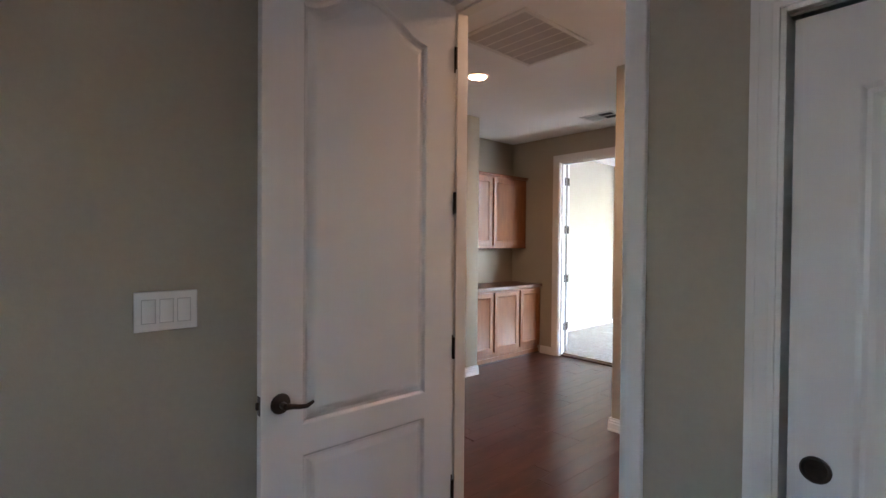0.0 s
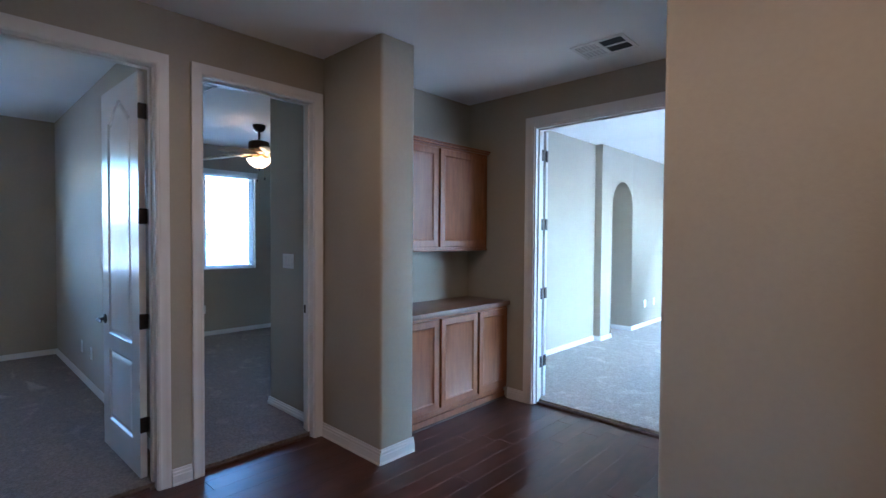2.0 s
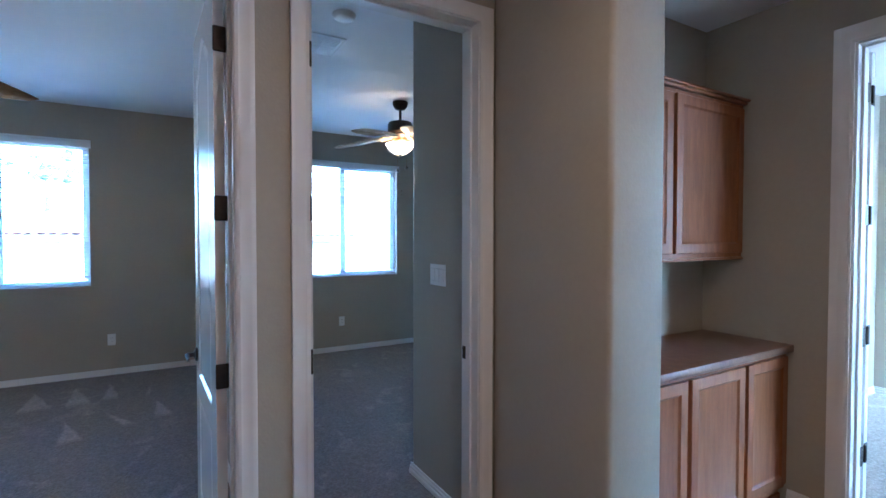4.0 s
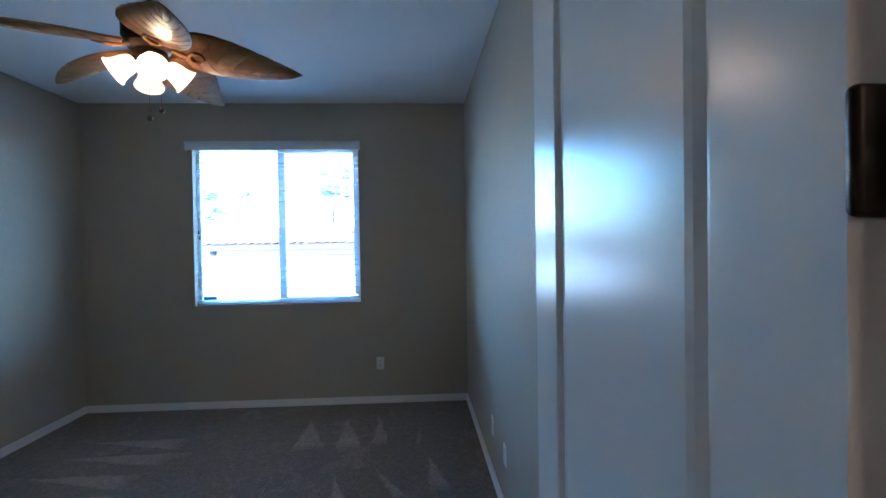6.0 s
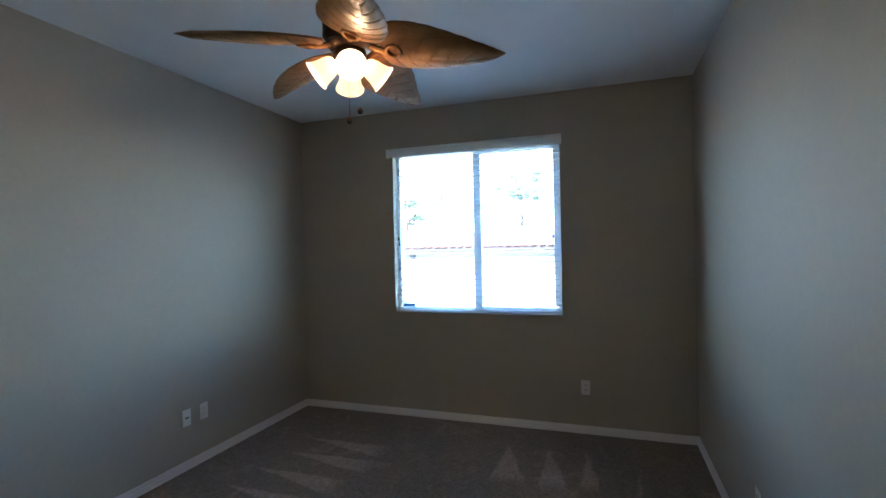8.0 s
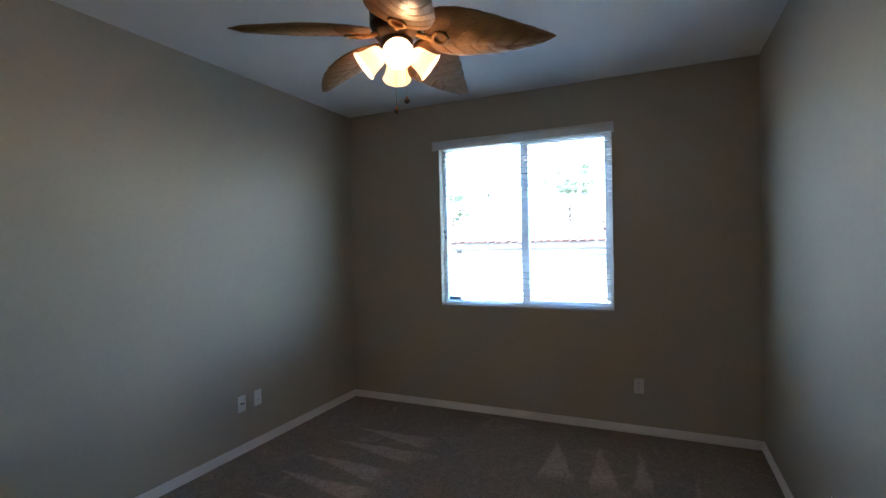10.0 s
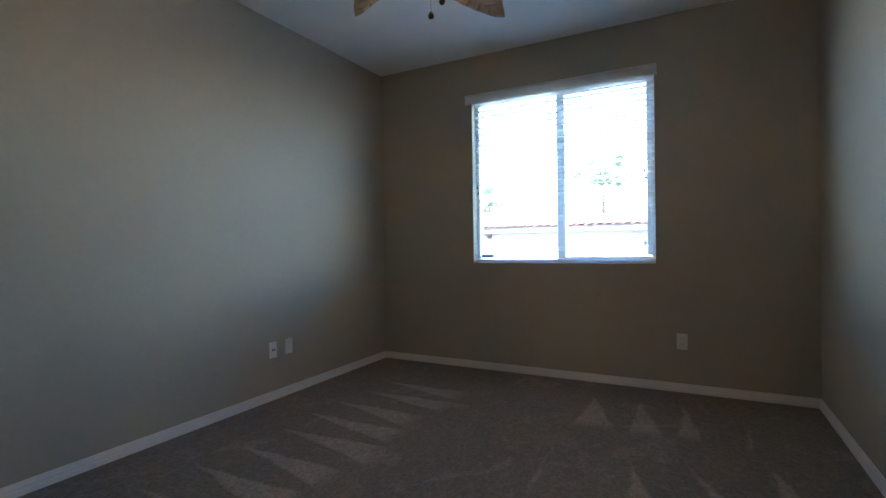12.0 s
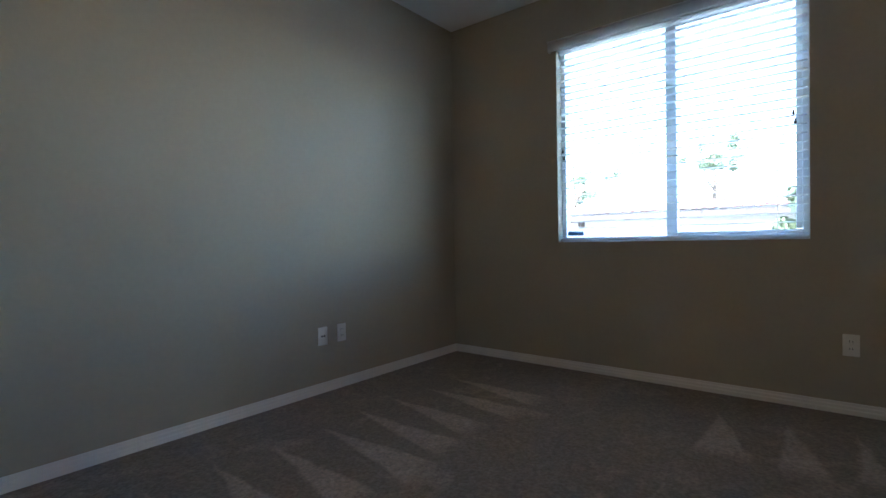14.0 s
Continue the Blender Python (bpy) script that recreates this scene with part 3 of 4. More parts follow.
plate("strike_plate", -0.122, -0.088, -1.8352, -1.8315, 0.89, 0.95, "dark bronze strike plate on the white jamb", "strike plate", M_bronze)

# closet sliding doors
for i, (x, y) in enumerate(((3.888, -1.972), (4.70, -1.932))):
    d = thing("closet_door", pose(x, y, 0.012) , "white moulded sliding closet door with dark round pull", "closet door", "closet doors", "structure")
    w, h = 0.88, 1.925
    part("leaf", leaf_mesh(w, h, 0.032, [(0.12, w - 0.12, 0.80, h - 0.10, 0.08), (0.12, w - 0.12, 0.2, 0.68, 0)]), M_door, d, smooth=False)
    bm = bmesh.new()
    lathe(bm, [(0.031, 0.0), (0.031, 0.004), (0.027, 0.005), (0.022, 0.001), (0.0, 0.0005)], Matrix.Translation((0.055, -0.032, 0.872)) @ pose(0, 0, 0, 90), 28, False)
    part("pull", bm, M_bronze, d, "dark bronze round finger pull")
bm = bmesh.new()
box(bm, 3.88, 5.58, -2.012, -1.92, 1.945, 1.953)
solid("closet_track", bm, M_nickel, "metal head track of the sliding closet doors", "track")


# ---- built-in cabinets ----
def cabinet_door(parent, y0, y1, z0, z1, x):
    """Frame-and-panel cabinet door facing +x."""
    bm = bmesh.new()
    s = 0.055
    rings = []
    for d, dep in ((0, 0), (0, 0.016), (0.003, 0.019), (s - 0.004, 0.019), (s + 0.004, 0.013), (s + 0.010, 0.010)):
        rings.append([bm.verts.new((x + dep, y, z)) for y, z in ((y0 + d, z0 + d), (y1 - d, z0 + d), (y1 - d, z1 - d), (y0 + d, z1 - d))])
    for a, c in zip(rings, rings[1:]):
        for i in range(4):
            bm.faces.new((a[i], a[(i + 1) % 4], c[(i + 1) % 4], c[i]))
    bm.faces.new(rings[-1]), bm.faces.new(rings[0][::-1])
    return part("cabinet_door", bm, M_maple, parent)


base = thing("base_cabinet", pose(0, 0, 0), "honey maple base cabinet with three framed doors in the niche", "cabinet")
bm = bmesh.new()
box(bm, 0.004, 0.470, 0.289, 1.616, 0.10, 0.843, 0.002, 1)
part("body", bm, M_maple, base)
bm = bmesh.new()
box(bm, 0.004, 0.440, 0.289, 1.616, 0.0, 0.098)
box(bm, 0.440, 0.452, 0.289, 1.616, 0.0, 0.06, 0.002, 1)
part("toe_kick", bm, M_maple, base)
bm = bmesh.new()
box(bm, 0.452, 0.462, 0.289, 1.616, 0.0, 0.014, 0.003, 2)
part("base_strip", bm, M_kick, base, "dark strip at the floor")
for y0, y1 in ((0.303, 0.714), (0.741, 1.179), (1.206, 1.598)):
    cabinet_door(base, y0, y1, 0.13, 0.82, 0.470)
bm = bmesh.new()
box(bm, 0.003, 0.508, 0.288, 1.617, 0.845, 0.884, 0.006, 3)
solid("countertop", bm, M_laminate, "brown laminate countertop on the base cabinet", "countertop")
upper = thing("wall_cabinet", pose(0, 0, 1.345), "honey maple wall cabinet with two framed doors above the counter", "cabinet")
bm = bmesh.new()
box(bm, 0.004, 0.228, 0.289, 1.616, 0.0, 0.87, 0.002, 1)
part("body", bm, M_maple, upper)
for y0, y1 in ((0.31, 0.945), (0.973, 1.595)):
    cabinet_door(upper, y0, y1, 0.025, 0.845, 0.228)
bm = bmesh.new()
box(bm, 0.004, 0.252, 0.289, 1.617, 0.87, 0.885, 0.004, 2)
box(bm, 0.004, 0.268, 0.289, 1.618, 0.885, 0.90, 0.005, 2)
part("crown", bm, M_maple, upper, "small maple crown moulding")
bm = bmesh.new()
box(bm, 0.215, 0.238, 0.289, 1.616, -0.015, 0.0, 0.003, 2)
part("light_rail", bm, M_maple, upper)


# ---- ceiling grilles, register, recessed light ----
def return_grille():
    g = thing("return_air_grille", pose(2.22, -0.905, HALL), "large white return air grille in the hall ceiling", "vent")
    w, d = 0.27, 0.36
    bm = bmesh.new()
    for x0, x1, y0, y1 in ((-w, w, -d, -d + 0.03), (-w, w, d - 0.03, d), (-w, -w + 0.03, -d + 0.03, d - 0.03), (w - 0.03, w, -d + 0.03, d - 0.03)):
        box(bm, x0, x1, y0, y1, -0.012, -0.0005, 0.003, 2)
    part("frame", bm, M_vent, g)
    bm = bmesh.new()
    box(bm, -w + 0.03, w - 0.03, -d + 0.03, d - 0.03, -0.0025, -0.0005)
    part("backing", bm, M_filter, g)
    for i in range(1, 7):
        y = -d + 0.03 + (2 * d - 0.06) * i / 7
        bm = bmesh.new()
        box(bm, -w + 0.03, w - 0.03, y - 0.006, y + 0.006, -0.011, -0.003, 0.002, 1)
        part("bar", bm, M_vent, g)
    me = None
    n = 42
    for i in range(n):
        y = -d + 0.03 + (2 * d - 0.06) * (i + 0.5) / n
        if me is None:
            bm = bmesh.new()
            v = [bm.verts.new(p) for p in ((-w + 0.03, -0.006, -0.003), (w - 0.03, -0.006, -0.003), (w - 0.03, 0.003, -0.009), (-w + 0.03, 0.003, -0.009), (-w + 0.03, -0.0045, -0.003), (w - 0.03, -0.0045, -0.003), (w - 0.03, 0.0045, -0.009), (-w + 0.03, 0.0045, -0.009))]
            for f in ((0, 1, 2, 3), (4, 7, 6, 5), (0, 4, 5, 1), (3, 2, 6, 7)):
                bm.faces.new([v[k] for k in f])
            me = mesh_of(bm, "slat", M_filter, False)
        o = new("slat", me)
        o.parent, o.location = g, (0, y, 0)


return_grille()


def register(name, x, y, z, w, d, label, rz=0, dark=True):
    g = thing(name, pose(x, y, z, 0, 0, rz), label, "vent")
    bm = bmesh.new()
    for x0, x1, y0, y1 in ((-w, w, -d, -d + 0.025), (-w, w, d - 0.025, d), (-w, -w + 0.025, -d + 0.025, d - 0.025), (w - 0.025, w, -d + 0.025, d - 0.025), (-0.006, 0.006, -d + 0.025, d - 0.025), (-w + 0.025, -0.006, -0.006, 0.006), (0.006, w - 0.025, -0.006, 0.006)):
        box(bm, x0, x1, y0, y1, -0.010, -0.0005, 0.002, 1)
    part("frame", bm, M_vent, g)
    for sx in (-1, 1):
        bm = bmesh.new()
        box(bm, *sorted((sx * 0.006, sx * (w - 0.025))), -d + 0.025, d - 0.025, -0.003, -0.001)
        part("backing", bm, M_dark if sx > 0 and dark else M_filter, g)
    for i in range(12):
        xx = -w + 0.025 + (2 * w - 0.05) * (i + 0.5) / 12
        if xx > 0 and dark:
            continue
        bm = bmesh.new()
        box(bm, xx - 0.005, xx + 0.003, -d + 0.025, d - 0.025, -0.008, -0.003)
        part("slat", bm, M_vent, g)


register("air_register", 1.58, 1.135, HALL, 0.18, 0.135, "white ceiling air register with dark open louvres")
register("air_register", -1.42, -0.37, CEIL_B, 0.17, 0.12, "white ceiling air register in the neighbouring bedroom", 0, False)


def recessed_light(x, y):
    c = thing("recessed_light", pose(x, y, HALL), "lit recessed ceiling light with white trim ring", "ceiling light", "recessed hall lights")
    b = bmesh.new()
    lathe(b, [(0.066, -0.001), (0.095, -0.001), (0.095, -0.006), (0.072, -0.009), (0.066, -0.003)], steps=32, caps=False)
    part("trim_ring", b, M_vent, c)
    b = bmesh.new()
    lathe(b, [(0.0005, -0.012), (0.03, -0.010), (0.055, -0.005), (0.066, -0.002)], steps=28, caps=False)
    part("lens", b, M_can, c, "glowing warm lens")


recessed_light(1.52, -0.647)
recessed_light(3.0, -1.1)


bed = thing("bedroom_ceiling_light", pose(4.5, -4.1, HALL), "lit frosted bowl ceiling light in the first bedroom", "ceiling light")
bm = bmesh.new()
lathe(bm, [(0.16, -0.001), (0.165, -0.02), (0.15, -0.03)], steps=30)
part("canopy", bm, M_bronze, bed)
bm = bmesh.new()
lathe(bm, [(0.0005, -0.11), (0.06, -0.10), (0.12, -0.065), (0.148, -0.03)], steps=30, caps=False)
part("bowl", bm, M_bedlight, bed, "lit frosted glass bowl")


smoke = thing("smoke_detector", pose(-0.93, -0.375, CEIL_B), "small white round smoke detector on the ceiling", "smoke detector")
bm = bmesh.new()
lathe(bm, [(0.062, -0.001), (0.064, -0.012), (0.058, -0.024), (0.045, -0.032), (0.004, -0.034)], steps=28)
part("cover", bm, M_plate, smoke)
bm = bmesh.new()
lathe(bm, [(0.066, -0.0005), (0.068, -0.004), (0.064, -0.008)], steps=28)
part("base_ring", bm, M_vent, smoke)


# ---- switches and outlets ----
def wall_plate(name, m, w, h, label, kind):
    """Plate in its own xz plane, facing -y at the origin."""
    t = thing(name, m, label, "switch" if kind == "switch" else "outlet")
    bm = bmesh.new()
    box(bm, -w / 2, w / 2, -0.006, -0.0005, -h / 2, h / 2, 0.003, 3)
    part("plate", bm, M_plate, t)
    if kind == "switch":
        n = max(1, round((w - 0.024) / 0.046))
        for i in range(n):
            x = (i - (n - 1) / 2) * 0.046
            # Grey sheet behind the rocker paints the shade of the groove around it.
            bm = bmesh.new()
            box(bm, x - 0.0185, x + 0.0185, -0.0066, -0.0058, -0.035, 0.035)
            part("switch_gap_shade", bm, M_gap_shade, t)
            bm = bmesh.new()
            box(bm, x - 0.0165, x + 0.0165, -0.009, -0.006, -0.033, 0.033, 0.0015, 2)
            part("rocker", bm, M_plate, t)
    elif kind == "outlet":
        for z in (-0.019, 0.019):
            bm = bmesh.new()
            box(bm, -0.014, 0.014, -0.008, -0.006, z - 0.014, z + 0.014, 0.004, 2)
            s = part("socket", bm, M_plate, t)
            bm = bmesh.new()
            for x in (-0.006, 0.006):
                box(bm, x - 0.0012, x + 0.0012, -0.0083, -0.008, z - 0.003, z + 0.007)
            part("slot", bm, M_slot, s)
    else:
        bm = bmesh.new()
        for x in (-0.009, 0.009):
            lathe(bm, [(0.006, 0), (0.006, 0.004), (0.003, 0.008)], Matrix.Translation((x, -0.006, 0.0)) @ pose(0, 0, 0, 90), 12)
        part("jack", bm, M_slot, t)


wall_plate("light_switch", pose(2.60, -3.055, 1.197, 0, 0, 90), 0.165, 0.115, "white triple rocker light switch on the greige wall", "switch")
wall_plate("light_switch", pose(-0.495, 0.0, 1.251), 0.163, 0.115, "white triple rocker light switch on the greige wall", "switch")
wall_plate("light_switch", pose(-1.372, -0.96, 1.238), 0.165, 0.115, "white triple rocker light switch beside the open door", "switch")
wall_plate("wall_outlet", pose(-4.205, -1.761, 0.398, 0, 0, 90), 0.07, 0.115, "white duplex outlet under the window wall", "outlet")
wall_plate("wall_outlet", pose(-2.956, -4.357, 0.392, 0, 0, 180), 0.07, 0.115, "white duplex outlet low on the greige wall", "outlet")
wall_plate("cable_jack", pose(-2.806, -4.357, 0.39, 0, 0, 180), 0.07, 0.115, "white wall plate with two dark cable jacks", "jack")
wall_plate("wall_outlet", pose(-2.329, -0.96, 0.36), 0.07, 0.115, "white duplex outlet low on the greige wall", "outlet")
wall_plate("wall_outlet", pose(-2.74, -0.96, 0.36), 0.07, 0.115, "white blank plate low on the greige wall", "outlet")
wall_plate("wall_outlet", pose(-4.03, 0.627, 0.408, 0, 0, 90), 0.07, 0.115, "white duplex outlet under the bedroom window", "outlet")
for y in (5.95, 6.35):
    wall_plate("wall_outlet", pose(0.085, y, 0.40, 0, 0, 90), 0.07, 0.115, "white outlet past the arched passage", "outlet")


# ---- windows ----
def window(name, m, w, z0, z1, label, deep=0.14, slide=True, mid=0.020):
    """Sliding vinyl window; local x along the wall, -y into the room, the wall's room face at y = 0."""
    t = thing(name, m, label, "window", kind="structure")
    f0, f1 = 0.075, deep - 0.005
    bm = bmesh.new()
    f = 0.034
    for a in ((-w / 2, w / 2, z0, z0 + f), (-w / 2, w / 2, z1 - f, z1), (-w / 2, -w / 2 + f, z0 + f, z1 - f), (w / 2 - f, w / 2, z0 + f, z1 - f)):
        box(bm, a[0], a[1], f0, f1, a[2], a[3], 0.003, 1)
    part("window_frame", bm, M_vinyl, t)
    bm = bmesh.new()
    box(bm, mid - 0.033, mid + 0.033, f0 + 0.006, f1 - 0.006, z0 + f, z1 - f, 0.003, 1)
    part("mullion", bm, M_vinyl, t)
    if slide:
        bm = bmesh.new()
        for a in ((mid + 0.033, w / 2 - f, z0 + f, z0 + f + 0.022), (mid + 0.033, w / 2 - f, z1 - f - 0.03, z1 - f), (w / 2 - f - 0.03, w / 2 - f, z0 + f + 0.03, z1 - f - 0.03)):
            box(bm, a[0], a[1], f0 + 0.010, f0 + 0.036, a[2], a[3], 0.003, 1)
        part("sash", bm, M_vinyl, t)
    for x0, x1 in ((-w / 2 + f, mid - 0.033), (mid + 0.033, w / 2 - f)):
        bm = bmesh.new()
        box(bm, x0, x1, f0 + 0.020, f0 + 0.024, z0 + f, z1 - f)
        p = part("pane", bm, M_glass, t, "clear window pane")
        p.visible_shadow = False
    return t


def blind(m, w, z0, z1, tassels, label):
    """Open horizontal slat blind with a valance; local frame as the window's."""
    t = thing("window_blind", m, label, "blind")
    bm = bmesh.new()
    box(bm, -w / 2 - 0.052, w / 2 + 0.018, -0.034, -0.022, z1 - 0.002, z1 + 0.070, 0.004, 2)
    box(bm, -w / 2 - 0.052, w / 2 + 0.018, -0.040, -0.022, z1 + 0.062, z1 + 0.074, 0.003, 2)
    box(bm, -w / 2 - 0.052, -w / 2 - 0.040, -0.022, 0.0, z1 - 0.002, z1 + 0.070, 0.002, 1)
    box(bm, w / 2 + 0.006, w / 2 + 0.018, -0.022, 0.0, z1 - 0.002, z1 + 0.070, 0.002, 1)
    part("valance", bm, M_slat, t, "white moulded valance")
    bm = bmesh.new()
    box(bm, -w / 2 + 0.006, w / 2 - 0.006, 0.012, 0.062, z1 + 0.003, z1 + 0.045, 0.003, 1)
    part("head_rail", bm, M_slat, t)
    bm = bmesh.new()
    box(bm, -w / 2 + 0.008, w / 2 - 0.008, 0.012, 0.062, z0 + 0.006, z0 + 0.024, 0.004, 2)
    part("bottom_rail", bm, M_slat, t)
    n = 28
    bm = bmesh.new()
    pts = [(0.012, 0.0), (0.024, 0.0018), (0.037, 0.0024), (0.050, 0.0018), (0.062, 0.0)]
    ends = [[bm.verts.new((x, y, z + k)) for k in (0, 0.0028) for y, z in (pts if not k else pts[::-1])] for x in (-w / 2 + 0.01, w / 2 - 0.01)]
    k = len(ends[0])
    for i in range(k):
        bm.faces.new((ends[0][i], ends[0][(i + 1) % k], ends[1][(i + 1) % k], ends[1][i]))
    bm.faces.new(ends[0][::-1]), bm.faces.new(ends[1])
    me = mesh_of(bm, "slat", M_slat)
    for i in range(n):
        o = new("slat", me)
        o.parent, o.location = t, (0, 0, z0 + 0.045 + (z1 - z0 - 0.06) * i / (n - 1))
        o.rotation_euler = (radians(random.uniform(-1.0, 1.0)), 0, 0)
    for x in (-w * 0.40, -w * 0.14, w * 0.14, w * 0.40):
        bm = bmesh.new()
        for y in (0.011, 0.063):
            tube(bm, [(x, y, z0 + 0.02), (x, y, z1 - 0.04)], 0.0009, 5)
        part("ladder_cord", bm, M_cord, t)
    for x, z in tassels:
        bm = bmesh.new()
        tube(bm, [(x, 0.006, z), (x, 0.006, z1 - 0.04)], 0.0008, 5)
        part("pull_cord", bm, M_cord, t)
        bm = bmesh.new()
        lathe(bm, [(0.002, 0.03), (0.005, 0.022), (0.008, 0.004), (0.008, 0.0), (0.003, -0.002)], Matrix.Translation((x, 0.006, z - 0.03)), 10)
        part("tassel", bm, M_bronze, t, "small dark cord tassel")
    return t


ma = pose(-4.205, -2.662, 0, 0, 0, 90)
window("window_1", ma, 1.468, 0.957, 2.395, "white vinyl sliding window onto neighbouring roofs", 0.145)
blind(ma, 1.468, 0.957, 2.347, ((-0.692, 1.635), (-0.684, 1.585), (0.662, 1.675), (0.670, 1.625)), "white horizontal slat blind, slats open, in the bedroom window")
mb = pose(-4.03, 0.653, 0, 0, 0, 90)
window("window_2", mb, 1.466, 0.965, 2.365, "white vinyl sliding window of the neighbouring bedroom", 0.14)
blind(mb, 1.466, 0.965, 2.316, ((0.80, 2.10), (0.80, 2.05)), "white horizontal slat blind, slats open, in the neighbouring bedroom")
window("window_3", pose(4.7, -6.2, 0, 0, 0, 180), 0.5, 0.95, 2.2, "white vinyl sliding window behind the start", 0.1)
window("window_4", pose(2.9, 7.4, 0), 1.4, 0.6, 2.4, "wide white vinyl window of the large room", 0.12)
# Next unit fills the unseen added opening that brightens the arched passage.
window("arch_fill_window", pose(-0.95, 7.4, 0), 0.9, 0.6, 2.3, "added unseen white vinyl window that brightens the space beyond the arch", 0.12)
window("window_5", pose(4.6, 4.6, 0, 0, 0, -90), 3.0, 0.12, 2.45, "wide white vinyl window of the large room", 0.12)
bm = bmesh.new()
box(bm, -4.2725, -4.271, -3.35, -3.23, 1.0, 1.035)
solid("window_sticker", bm, M_sticker, "small blue sticker low on the window pane", "sticker")


# ---- ceiling fans ----
def blade_mesh(mat, r0=0.125, r1=0.68):
    """Palm-leaf blade: broad rounded root, pointed tip, a curved midrib and shallow side veins on both faces."""
    bm = bmesh.new()
    nu, nv = 170, 22
    top, bot = [], []
    for i in range(nu + 1):
        u = i / nu
        half = 0.118 * max(0.0, math.sin(math.pi * u ** 0.62)) ** 0.9 + 0.055 * (1 - u) ** 4 * min(1.0, u * 14 + 0.25) + 0.002
        half *= 1 + 0.025 * math.sin(u * 47) * u
        thin = min(1.0, (1 - u) * 9 + 0.12)
        rt, rb = [], []
        for j in range(nv + 1):
            v = 2 * j / nv - 1
            x = r0 + (r1 - r0) * u
            y = v * half + 0.030 * math.sin(math.pi * u) * u
            w = v - 0.2 * math.sin(math.pi * u)
            side = u * 7.5 - abs(w) * 0.95 - 0.3 * w * w + (0.4 if w > 0 else 0)
            near = abs(side - round(side))
            puff = 1 - math.exp(-(near / 0.05) ** 2)
            mid = math.exp(-(w / 0.075) ** 2)
            rib = thin * (0.0085 * puff * (1 - mid) * (1 - abs(v) ** 6) + 0.004 * mid)
            z = -0.075 * u - 0.012 * math.sin(math.pi * u) + 0.024 * v * v * math.sin(math.pi * u) - math.tan(radians(18)) * y
            rt.append(bm.verts.new((x, y, z + 0.0045 * thin + rib)))
            rb.append(bm.verts.new((x, y, z - 0.0045 * thin - rib)))
        top.append(rt), bot.append(rb)
    for i in range(nu):
        for j in range(nv):
            bm.faces.new((top[i][j], top[i + 1][j], top[i + 1][j + 1], top[i][j + 1]))
            bm.faces.new((bot[i][j], bot[i][j + 1], bot[i + 1][j + 1], bot[i + 1][j]))
        bm.faces.new((top[i][0], bot[i][0], bot[i + 1][0], top[i + 1][0]))
        bm.faces.new((top[i][nv], top[i + 1][nv], bot[i + 1][nv], bot[i][nv]))
    for i in (0, nu):
        for j in range(nv):
            bm.faces.new((top[i][j], top[i][j + 1], bot[i][j + 1], bot[i][j]))
    return mesh_of(bm, "blade", mat)


